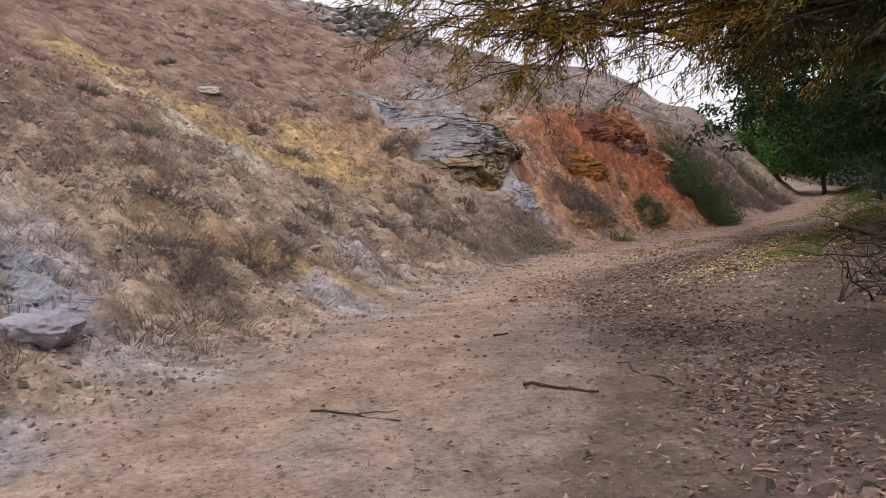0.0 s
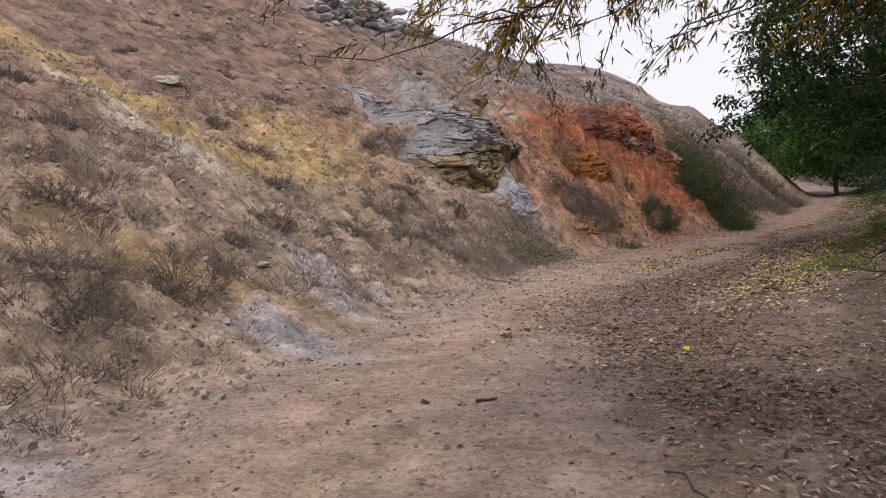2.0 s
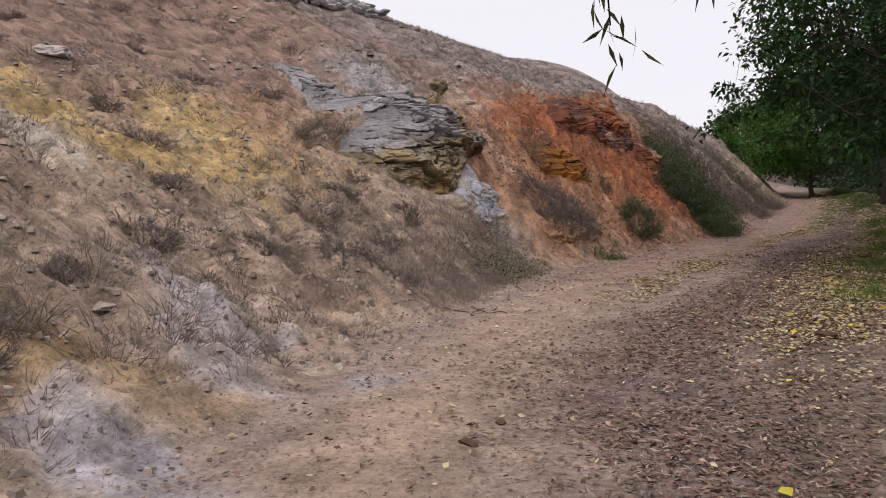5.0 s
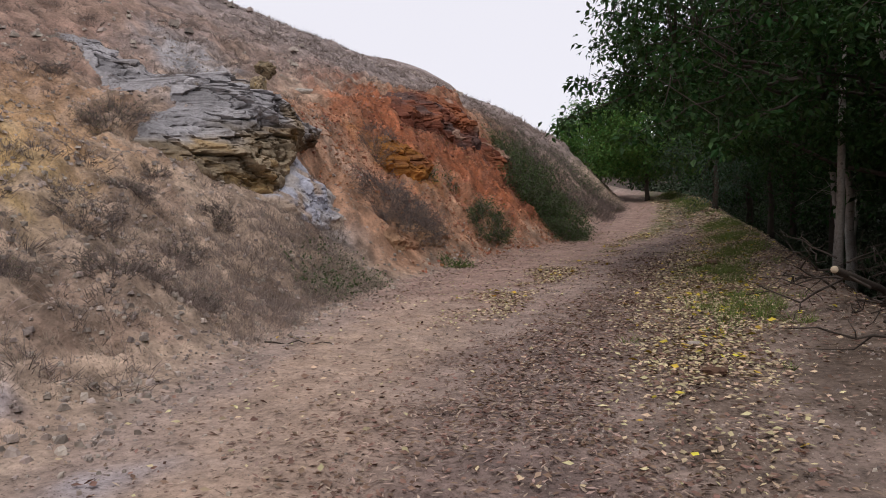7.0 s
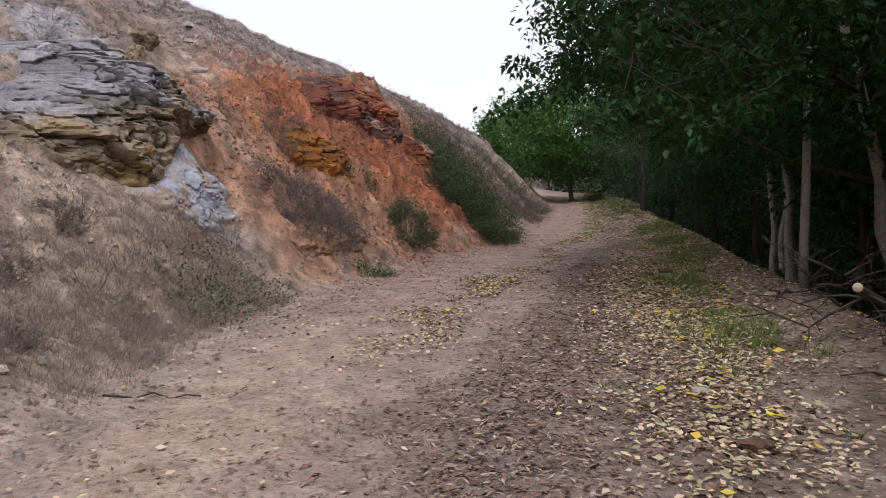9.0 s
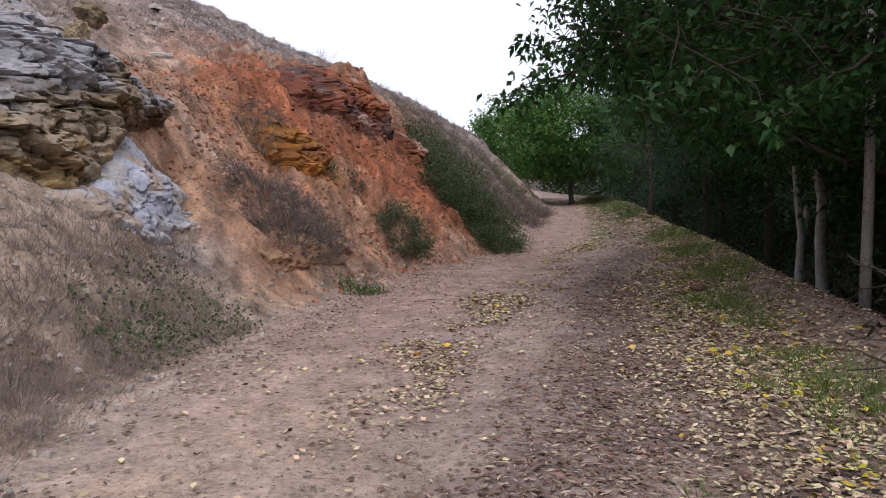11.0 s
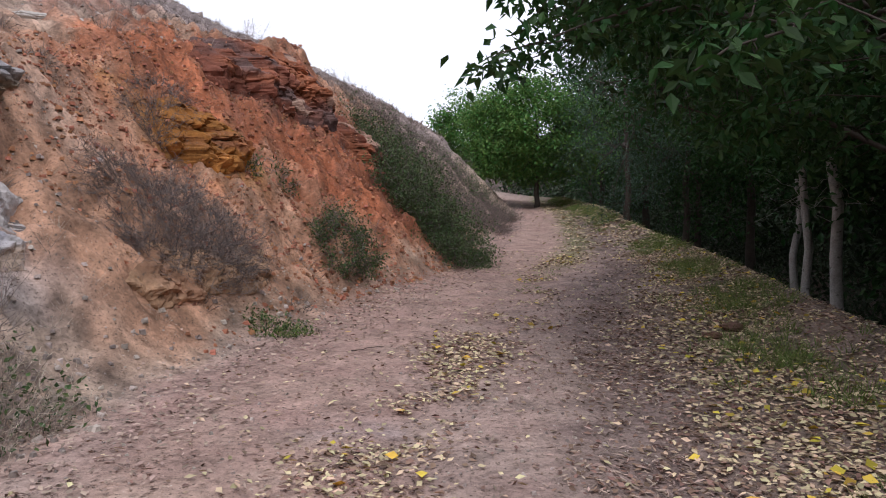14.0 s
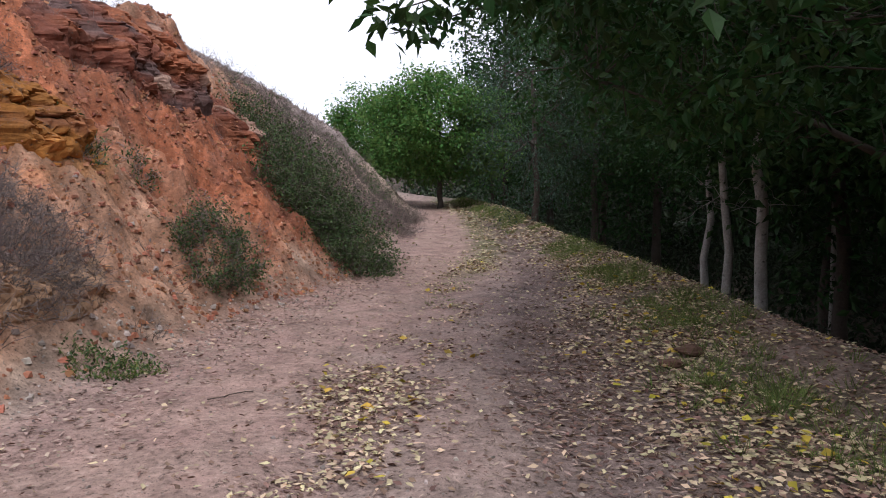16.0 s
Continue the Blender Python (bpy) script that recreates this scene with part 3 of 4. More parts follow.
# far end of the track
tree((-2.9, 53.5, gz(-2.9, 53.5)), (-2.9, 53.6, 8.0), ((-2.9, 53.8, 7.3), (3.8, 3.0, 2.8)), 520, 55, (0.22, 0.12), DARK_BARK, BRIGHT_LEAF, 21, 0.16, "round bright green tree at the bend of the track", ragged=0.3, spread_r=0.38)
tree((-6.6, 60, gz(-6.6, 60)), (-6.6, 60, 9.0), ((-6.6, 60, 8.0), (3.2, 3.0, 2.6)), 320, 50, (0.22, 0.12), DARK_BARK, BRIGHT_LEAF, 22, 0.16, "round green tree beyond the bend of the track", ragged=0.3, spread_r=0.38)
tree((0.6, 43.0, gz(0.6, 43.0)), (0.4, 43, 8.0), ((0.5, 43, 6.2), (2.6, 2.4, 3.6)), 260, 50, (0.15, 0.03), DARK_BARK, BLUE_LEAF, 23, 0.13, "dusky blue-green tree with feathery leaves at the verge", ragged=0.3, spread_r=0.36)
tree((3.1, 45.0, gz(3.1, 45.0)), (3.1, 45, 10.0), ((3.1, 45, 7.5), (3.0, 3.0, 5.0)), 300, 45, (0.17, 0.06), DARK_BARK, CHERRY_LEAF, 24, 0.15, "dark tree at the edge of the wood", ragged=0.35)
# the dark wood on the low side
proto = tree((7.5, 36.0, gz(7.5, 36.0)), (7.6, 36, 15.0), ((7.5, 36, 8.6), (4.0, 4.0, 7.2)), 330, 26, (0.31, 0.16), DARK_BARK, CHERRY_LEAF, 31, 0.2, "tall dark tree in the wood below the track", ragged=0.35, limbs=14, spread_r=0.5)
proto["group"] = "trees of the wood"
# (9.5, 2), (8.6, -5), (14, -1): unseen trees added to shade the track's start
for i, (x, y, s, a) in enumerate(((9, 14, 0.85, 40), (6.6, 25.5, 0.9, 200), (11, 20, 1.0, 120), (8.5, 30.5, 0.95, 260), (6.2, 47, 1.0, 75), (3.2, 57, 1.05, 150), (1.5, 66, 1.0, 310),
                                  (13.5, 28, 1.1, 20), (13, 41, 1.1, 95), (11, 52, 1.1, 230), (17, 35, 1.15, 170), (16, 48, 1.15, 330), (1.5, 76, 0.8, 60), (9.5, 64, 1.15, 10), (12.5, 8, 0.9, 290), (19, 22, 1.1, 140), (9.5, 2, 0.9, 15), (8.6, -5, 1.0, 100), (14, -1, 1.1, 220), (7.8, 18.5, 0.8, 330), (6.2, 33, 0.9, 45), (5, 82, 0.9, 35), (10, 78, 1.2, 190), (5, 52, 0.9, 280), (18, 60, 1.2, 300))):
    o = copy_thing(proto, pose(x, y, gz(x, y), 0, 0, a) @ Matrix.Diagonal((s, s, s, 1)))
# undergrowth in the wood: too dense to count; the wood's shade is in its leaf colour
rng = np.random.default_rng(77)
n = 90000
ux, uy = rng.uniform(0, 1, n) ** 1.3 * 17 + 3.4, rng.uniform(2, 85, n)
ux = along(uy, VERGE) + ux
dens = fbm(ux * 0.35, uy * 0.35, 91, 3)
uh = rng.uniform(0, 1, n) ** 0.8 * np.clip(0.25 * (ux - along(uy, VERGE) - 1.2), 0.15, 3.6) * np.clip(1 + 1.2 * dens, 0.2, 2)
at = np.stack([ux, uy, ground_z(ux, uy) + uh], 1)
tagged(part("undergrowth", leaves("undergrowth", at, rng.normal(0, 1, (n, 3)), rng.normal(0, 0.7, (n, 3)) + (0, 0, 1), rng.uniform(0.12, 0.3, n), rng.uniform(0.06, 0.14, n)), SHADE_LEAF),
       "dense undergrowth beneath the trees, leaves coloured dark for shade", "undergrowth", kind="stuff")


# second layer added to close bright gaps behind the trunks, same shade-dark leaves
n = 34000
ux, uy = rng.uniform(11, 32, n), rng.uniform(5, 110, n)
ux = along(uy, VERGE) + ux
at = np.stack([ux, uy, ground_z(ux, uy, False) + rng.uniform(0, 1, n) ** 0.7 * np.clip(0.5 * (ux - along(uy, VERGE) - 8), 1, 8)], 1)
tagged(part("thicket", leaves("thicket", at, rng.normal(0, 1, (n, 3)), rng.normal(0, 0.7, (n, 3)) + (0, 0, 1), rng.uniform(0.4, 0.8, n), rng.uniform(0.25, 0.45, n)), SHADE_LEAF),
       "dense thicket deep in the wood, leaves coloured dark for shade", "undergrowth", kind="stuff")

# golden willow whose branches hang over the start of the track
rng = np.random.default_rng(5)
wz = gz(6.2, 8.2)
willow = tagged(new("willow_tree"), "willow with narrow green and golden autumn leaves over the track", "tree")
willow.location = (6.2, 8.2, wz)
W0 = np.array((6.2, 8.2, wz))
part("trunk", tube([[((0, 0, -0.3), 0.28), ((-0.1, 0, 1.2), 0.2), ((-0.5, 0.1, 2.6), 0.17), ((-0.9, 0, 3.6), 0.13), ((-1.2, 0.1, 5.4), 0.07)]], 12), DARK_BARK, willow)
spots_green, spots_gold, twig_runs = [], [], []
for i in range(46):
    tip = np.array((rng.uniform(-1.7, 3.6), rng.uniform(5.2, 7.0), rng.uniform(2.7, 4.3)) if i < 30 else (rng.uniform(-1.8, 0.0), rng.uniform(5.2, 6.0), rng.uniform(2.75, 3.5))) - W0
    start = np.array((-0.9, 0, 3.4)) + rng.normal(0, 0.15, 3) + (0, 0, rng.uniform(-0.5, 1.2))
    run = wander(start, tip, 0.05, 0.008, rng, 9, 0.16, 0.10)
    part("limb", tube([run], 6), DARK_BARK, willow)
    for k in range(35):
        s = np.array(run[int(rng.integers(3, 10))][0])
        e = s + (rng.normal(-0.35, 0.35), rng.normal(0, 0.4), rng.normal(-0.12, 0.25))
        tw = wander(s, e, 0.007, 0.002, rng, 4, 0.2)
        twig_runs.append(tw)
        far = e[0] + W0[0]
        (spots_gold if rng.uniform() < 0.06 + 0.8 * (-1.9 < far < 0.8 and e[1] + W0[1] < 6.5) else spots_green).append((s, e))
tagged(part("twig_tangle", tube(twig_runs, 4), DARK_BARK, willow), kind="stuff")
for nm, spots, mat in (("green_foliage", spots_green, WILLOW_LEAF), ("golden_foliage", spots_gold, GOLD_LEAF)):
    k = 64
    s, e = np.repeat([a for a, _ in spots], k, 0), np.repeat([b for _, b in spots], k, 0)
    t = rng.uniform(0.2, 1.1, (len(s), 1))
    p = s + (e - s) * t + rng.normal(0, 0.03, s.shape)
    way = unit(e - s) * 0.8 + rng.normal(0, 0.5, s.shape) - (0, 0, 0.45)
    part(nm, leaves(nm, p, way, rng.normal(0, 1, s.shape), rng.uniform(0.05, 0.10, len(s)), 0.012), mat, willow)


spray = wander((-0.9, 0, 3.2), np.array((3.0, 4.6, 3.0)) - W0, 0.04, 0.014, rng, 7, 0.12, 0.08) + wander(np.array((3.0, 4.6, 3.0)) - W0, np.array((1.95, 3.7, 1.75)) - W0, 0.014, 0.004, rng, 6, 0.1)[1:]
part("limb", tube([spray], 6), DARK_BARK, willow)
s0, e0, k = np.array(spray[9][0]), np.array(spray[-1][0]), 150
t = rng.uniform(0, 1.05, (k, 1))
p = s0 + (e0 - s0) * t + rng.normal(0, 0.10, (k, 3)) * (1, 1, 0.7)
part("spray_foliage", leaves("spray_foliage", p, rng.normal(0, 0.6, (k, 3)) + (-0.6, -0.3, -0.5), rng.normal(0, 0.5, (k, 3)) + (0, 0, 1), rng.uniform(0.07, 0.13, k), 0.022), BLUE_LEAF, willow, "narrow grey-green leaves on a drooping twig")


# ---------------------------------------------------------------- rock outcrop: bedded slabs that jut from the slope
rng = np.random.default_rng(8)
slab_kinds = [boulder("slab", (1, 1, 1), 60 + i, 0.34, 0.9, 4) for i in range(7)]


def variants(kinds, mat):
    out = []
    for m in kinds:
        c = m.copy()
        c.materials.append(mat)
        out.append(c)
    return out


grey_slabs, ochre_slabs = variants(slab_kinds, GREY_ROCK), variants(slab_kinds, OCHRE_ROCK)


def put_piece(name, mesh, parent, m):
    ob = new(name, mesh)
    ob.parent = parent
    ob.matrix_basis = parent.matrix_basis.inverted() @ m
    return ob


outcrop = tagged(new("rock_outcrop"), "grey and ochre layered schist outcrop jutting from the slope", "rock")
outcrop.location = (-9.6, 20.5, gz(-9.6, 20.5))


def inside(y, z, outline):
    """How deep a place of the (y, z) plane lies inside an outline; negative outside."""
    near, odd = np.full(y.shape, 99.0), np.zeros(y.shape, bool)
    for (ay, az), (by, bz) in zip(outline, outline[1:] + outline[:1]):
        t = np.clip(((y - ay) * (by - ay) + (z - az) * (bz - az)) / ((by - ay) ** 2 + (bz - az) ** 2), 0, 1)
        near = np.minimum(near, np.hypot(y - ay - t * (by - ay), z - az - t * (bz - az)))
        cross = (az > z) != (bz > z)
        odd ^= cross & (y < ay + (z - az) * (by - ay) / (bz - az + 1e-9))
    return np.where(odd, near, -near)


def rock_face(name, outline, jut, round_off, beds, blocks, colour, seed, parent=None, step=0.03, dip=0.1, label="", squash=1.5):
    """Broken rock that stands out of the slope inside an outline on the (y, z) plane.
    beds: (thickness, relief) of the layers; blocks: (size, relief) of the broken lumps; colour(y, z, depth, level)."""
    ys_, zs_ = [p[0] for p in outline], [p[1] for p in outline]
    gy, gv = np.arange(min(ys_) - 0.4, max(ys_) + 0.4, step), np.arange(min(zs_) - 0.4, max(zs_) + 0.4, step)
    Yv, Zv = np.meshgrid(gy, gv)
    line = np.linspace(-3.5, -19, 500)
    back = np.empty(Yv.shape)
    for j, yy in enumerate(gy):
        h = np.maximum.accumulate(ground_z(line, np.full(500, yy)) + np.arange(500) * 1e-6)
        back[:, j] = np.interp(gv, h, line)
    wy, wz = Yv + 0.22 * fbm(Yv * 1.6, Zv * 1.6, seed, 3), Zv + 0.15 * fbm(Yv * 1.8, Zv * 1.8, seed + 5, 3)
    depth = inside(wy, wz, outline)
    rise = np.clip(1 - np.exp(-np.maximum(depth, 0) / round_off), 0, 1)
    bed = (wz + dip * (Yv - ys_[0]) + 0.05 * fbm(Yv * 2.5, Zv * 2.5, seed + 2, 2)) / beds[0]
    row = np.floor(bed).astype(np.int64)
    piece = np.floor(Yv / (beds[0] * 3.2) + hash2(row, row * 0, seed) * 5 + 0.3 * fbm(Yv * 3, Zv * 6, seed + 3, 2)).astype(np.int64)
    lay = hash2(row, piece, seed + 1) - 0.5
    joint = np.exp(-((bed - row - 0.04) / 0.12) ** 2)
    level, edge = cells(wy / blocks[0], wz / blocks[0] * squash, seed + 4)
    small = cells(wy / blocks[0] * 3, wz / blocks[0] * 4, seed + 9)[0] - 0.5
    out = jut * rise * (0.85 + 0.3 * fbm(Yv * 0.9, Zv * 0.9, seed + 6, 3)) + rise * (beds[1] * (lay - 0.7 * joint) + blocks[1] * (level - 0.5 - 0.6 * np.exp(-(edge / 0.06) ** 2)) + 0.35 * blocks[1] * small + 0.22 * blocks[1] * fbm(Yv * 3.2, Zv * 3.2, seed + 8, 3) * 2 + 0.07 * fbm(Yv * 9, Zv * 9, seed + 7, 3))
    out = np.where(depth < 0, np.maximum(-0.5, depth * 2.5) - 0.03, out)
    idx = np.arange(Yv.size).reshape(Yv.shape)
    quads = np.stack([idx[:-1, :-1], idx[:-1, 1:], idx[1:, 1:], idx[1:, :-1]], -1)[(depth > -0.2)[:-1, :-1]].reshape(-1, 4)
    used, quads = np.unique(quads, return_inverse=True)
    base = np.array(parent.location) if parent else np.zeros(3)
    heave = 0.11 * rise * fbm(Yv * 2.3, Zv * 2.3, seed + 11, 3)
    pts = np.stack([back + out, Yv - 0.35 * np.maximum(out, 0) + 0.1 * rise * fbm(Yv * 2.6, Zv * 2.6, seed + 15, 3), Zv + heave], -1).reshape(-1, 3)[used] - base
    me = mesh_of(name, pts, quads.reshape(-1, 4))
    tone = np.clip(colour(Yv, Zv, depth, level, lay), 0.01, 0.8).reshape(-1, 3)[used]
    me.attributes.new("tint", "FLOAT_COLOR", "POINT").data.foreach_set("color", np.concatenate([tone, np.ones((len(tone), 1))], 1).astype(np.float32).ravel())
    return part(name, me, ROCK_FACE, parent, label)


def blend(a, b, w):
    w = np.clip(w, 0, 1)[..., None]
    return np.asarray(a) * (1 - w) + np.asarray(b) * w


def outcrop_colour(y, z, depth, level, lay):
    c = blend((0.25, 0.195, 0.13), (0.29, 0.275, 0.28), sstep(-0.25, 0.35, z - 3.75 - 0.12 * (y - 20) + 0.7 * fbm(y * 1.3, z * 1.3, 301, 3)))
    c = blend(c, (0.30, 0.185, 0.06), 0.6 * sstep(0.15, 0.5, fbm(y * 1.7, z * 2.6, 305, 3)) * (z < 3.9))
    c = blend(c, (0.20, 0.15, 0.10), 0.8 * sstep(0.0, 0.4, fbm(y * 1.1, z * 1.6, 309, 3)) * sstep(20.4, 21.6, y))
    # shade of the recess under the overhang, painted as a dark spot
    c = blend(c, (0.13, 0.085, 0.05), gauss(y, z, 22.3, 3.75, 0.5, 0.3, 0.5))
    return c * (0.8 + 0.35 * level + 0.3 * lay)[..., None]


def apron_colour(y, z, depth, level, lay):
    c = blend((0.43, 0.39, 0.37), (0.41, 0.41, 0.47), sstep(-0.1, 0.3, fbm(y * 1.2, z * 1.6, 321, 3)))
    return blend(c, (0.36, 0.26, 0.18), 0.8 * sstep(0.1, 0.4, fbm(y * 2.2, z * 2.2, 325, 3))) * (0.85 + 0.25 * level)[..., None]


def crag_colour(y, z, depth, level, lay):
    c = blend((0.21, 0.075, 0.046), (0.32, 0.115, 0.055), sstep(-0.1, 0.4, fbm(y * 1.3, z * 1.3, 331, 3)))
    c = blend(c, (0.14, 0.085, 0.075), sstep(0.0, 0.35, fbm(y * 1.1 + 4, z * 1.5, 335, 3) + 0.25 * (z - 5.3)))
    return blend(c, (0.40, 0.27, 0.2), 0.7 * (level > 0.92)) * (0.62 + 0.45 * level)[..., None]


def ochre_colour(y, z, depth, level, lay):
    return blend((0.36, 0.15, 0.035), (0.24, 0.095, 0.04), sstep(-0.1, 0.4, fbm(y * 2.5, z * 2.5, 341, 3))) * (0.8 + 0.4 * level)[..., None]


def ledge_colour(y, z, depth, level, lay):
    return blend((0.36, 0.22, 0.13), (0.27, 0.15, 0.09), sstep(-0.1, 0.4, fbm(y * 2, z * 2, 345, 3))) * (0.8 + 0.4 * level)[..., None]


rock_face("bedded_face", [(18.6, 3.9), (18.0, 3.5), (18.3, 2.9), (18.9, 2.5), (19.7, 2.5), (20.6, 3.0), (21.6, 3.45), (22.7, 3.75), (23.1, 4.2), (22.7, 5.0), (22.1, 5.7), (22.2, 6.7), (21.4, 6.6), (20.5, 5.6), (19.8, 4.5)],
          0.75, 0.42, (0.15, 0.13), (0.6, 0.34), outcrop_colour, 410, outcrop, dip=-0.12, label="rough grey and ochre bedded rock")
rock_face("apron", [(18.9, 2.35), (19.3, 2.0), (20.2, 1.75), (21.1, 1.75), (21.6, 2.6), (21.7, 3.5), (20.9, 3.3), (19.9, 2.75)],
          0.22, 0.25, (0.3, 0.05), (0.5, 0.09), apron_colour, 430, outcrop, dip=-0.2, label="pale lilac slab with cracks")
for x, y, z, size, kinds in ((-10.15, 21.7, 5.15, 0.5, ochre_slabs), (-10.3, 22.2, 5.6, 0.55, ochre_slabs), (-9.5, 21.75, 3.35, 0.42, grey_slabs), (-10.9, 20.4, 5.0, 0.5, grey_slabs)):
    put_piece("block", kinds[int(rng.integers(7))], outcrop, pose(x, y, z - 0.2, rng.uniform(-20, 20), rng.uniform(-10, 30), rng.uniform(0, 360)) @ Matrix.Diagonal((size, size, size * 0.9, 1)))
crag = tagged(new("crag"), "jagged rust-brown and maroon crag along the cutting", "rock")
crag.location = (-8.0, 29.8, gz(-8.0, 29.8))
rock_face("upper_face", [(27.4, 5.0), (28.6, 4.7), (29.6, 4.35), (30.5, 4.3), (31.3, 4.6), (31.6, 5.4), (30.5, 6.3), (29.2, 6.2), (28.0, 5.7)],
          0.45, 0.7, (0.45, 0.0), (0.3, 0.34), crag_colour, 450, crag, step=0.035, dip=0.15, squash=1.0)
rock_face("lower_face", [(30.6, 4.3), (30.8, 3.5), (31.3, 2.7), (32.1, 2.9), (32.3, 4.0), (31.9, 4.9), (31.2, 4.8)],
          0.35, 0.5, (0.45, 0.0), (0.28, 0.3), crag_colour, 455, crag, step=0.035, dip=0.15, squash=1.0)
tagged(rock_face("ochre_crag", [(25.2, 3.5), (25.4, 4.1), (25.8, 4.4), (26.4, 4.2), (26.7, 3.6), (26.3, 3.2), (25.6, 3.1)],
                 0.42, 0.25, (0.4, 0.02), (0.3, 0.26), ochre_colour, 470, squash=1.0), "crumbling ochre-orange lump in the cutting", "rock")
tagged(rock_face("soil_ledge", [(21.9, 1.75), (22.2, 1.3), (23.2, 1.35), (24.4, 1.5), (24.6, 1.95), (23.6, 1.9), (22.6, 2.05)],
                 0.25, 0.18, (0.3, 0.05), (0.3, 0.14), ledge_colour, 480), "crumbling earth ledge below the dry bush", "earth ledge")


# ---------------------------------------------------------------- single rocks
def rock(name, x, y, size, mat, seed, label, sink=0.25, turn=0, rough=0.28, flat=0.7):
    ob = tagged(part(name, boulder(name, size, seed, rough, flat, 4 if max(size) > 0.45 else 3), mat), label, "rock")
    ob.matrix_basis = pose(x, y, gz(x, y) - sink * size[2] * 0.5, 0, 0, turn)
    return ob


rock("boulder", -14.95, 14.35, (0.95, 0.75, 0.55), PALE_ROCK, 3, "pale limestone boulder lying on the hillside")
rock("boulder", -4.45, 3.6, (0.9, 0.75, 0.65), BLUE_ROCK, 5, "lilac-grey boulder at the foot of the slope", 0.6, 30, 0.25)
tagged(rock_face("rock_shelf", [(3.3, 0.9), (3.5, 0.5), (4.0, 0.5), (4.4, 0.7), (4.6, 1.1), (4.5, 1.6), (4.1, 1.8), (3.5, 1.5)],
                 0.3, 0.3, (0.4, 0.03), (0.45, 0.2), lambda y, z, depth, level, lay: blend((0.33, 0.33, 0.37), (0.26, 0.22, 0.2), sstep(0.0, 0.4, fbm(y * 2, z * 2, 351, 3))) * (0.8 + 0.4 * level)[..., None], 490),
       "pale blue-grey rock face breaking through the slope", "rock")
rock("stone", -0.4, 24.1, (0.32, 0.28, 0.22), CLOD, 9, "brown stone lying in the verge grass", 0.2)
rock("stone", -0.75, 23.6, (0.25, 0.2, 0.18), CLOD, 10, "brown stone lying in the verge grass", 0.2)
rock("stone", -0.85, 14.05, (0.26, 0.2, 0.16), CLOD, 12, "brown clod among yellow leaves", 0.2)
rock("stone", -2.85, 9.36, (0.15, 0.12, 0.1), CLOD, 13, "brown clod lying on the track", 0.2)
rock("stone", -2.85, 9.3 + 0.6, (0.09, 0.08, 0.06), CLOD, 14, "small dark clod on the track", 0.2)
rock("stone", -2.2, 6.78, (0.09, 0.08, 0.07), CLOD, 15, "small dark clod on the track", 0.2)
rock("stone", -1.0, 15.4, (0.2, 0.18, 0.08), STONE, 16, "grey flat stone among fallen leaves", 0.2)
rock("stone", -6.0, 9.9, (0.32, 0.2, 0.14), CLOD, 17, "dark stone on grey soil", 0.2)
rock("stone", -6.4, 9.2, (0.3, 0.2, 0.14), STONE, 18, "dark stone on grey soil", 0.2)
rock("stone", -11.2, 25.9, (1.5, 0.35, 0.25), PALE_ROCK, 19, "long pale stone on the upper slope", 0.2, 30)
rng = np.random.default_rng(4)
crag_labels = "jagged rust-brown rock at the top of the cutting"
for i in range(22):
    t = rng.uniform(0, 1)
    x, y = -8.9 + 1.6 * t + rng.normal(0, 0.55), 28.3 + 3.6 * t + rng.normal(0, 0.8)
    s = rng.uniform(0.15, 0.42)
    tagged(rock("crag_rock", x, y, (s * 1.2, s * 1.3, s), RED_ROCK, 100 + i, crag_labels, 0.75, rng.uniform(0, 360), 0.6, 0.85), group="rocks of the crag")

# tumbled dry-stone wall on the ridge
wall = tagged(new("stone_wall"), "tumbled dry-stone wall of grey field stones on the ridge", "wall")
wall_kinds = variants([boulder("wall_stone", (1, 1, 1), 200 + i, 0.2, 0.85, 2) for i in range(5)], GREY_ROCK)
wall.location = (-19.7, 29.0, gz(-19.7, 29.0))
for i in range(230):
    t = rng.uniform(0, 1)
    x, y = -20.4 + 1.4 * t + rng.normal(0, 0.25), 26.4 + 5.2 * t + rng.normal(0, 0.2)
    tall = 1.3 * max(0.25, math.sin(math.pi * min(1, 0.2 + t)) + 0.25 * math.sin(t * 23))
    s = rng.uniform(0.35, 0.7)
    m = pose(x, y, gz(x, y) - 0.1 + rng.uniform(0, 1) * tall, rng.uniform(-10, 10), rng.uniform(-10, 10), rng.uniform(0, 360)) @ Matrix.Diagonal((s * 1.3, s, s * 0.7, 1))
    put_piece("stone", wall_kinds[int(rng.integers(5))], wall, m)

# ---------------------------------------------------------------- shrubs that stand out
shrub("dry_bush", -7.5, 23.5, (1.9, 2.2, 0.6), 1100, DARK_TWIG, 1, "large dry grey-brown bush on the rusty bank", flat=0.55)
shrub("dry_bush", -8.9, 25.5, (0.9, 1.3, 0.42), 380, DARK_TWIG, 2, "dry greyish bush on the rusty bank", flat=0.6)
shrub("dry_bush", -11.2, 18.2, (1.0, 1.3, 0.5), 240, DARK_TWIG, 3, "dark dry bush on the slope", (0.03, 0.012, 900), BRAMBLE, 0.6)
shrub("bramble_bush", -6.0, 31.7, (1.7, 2.4, 1.25), 300, DARK_TWIG, 4, "dense dark green bramble bush on the cutting", (0.069, 0.04, 12350), BRAMBLE, 0.8)
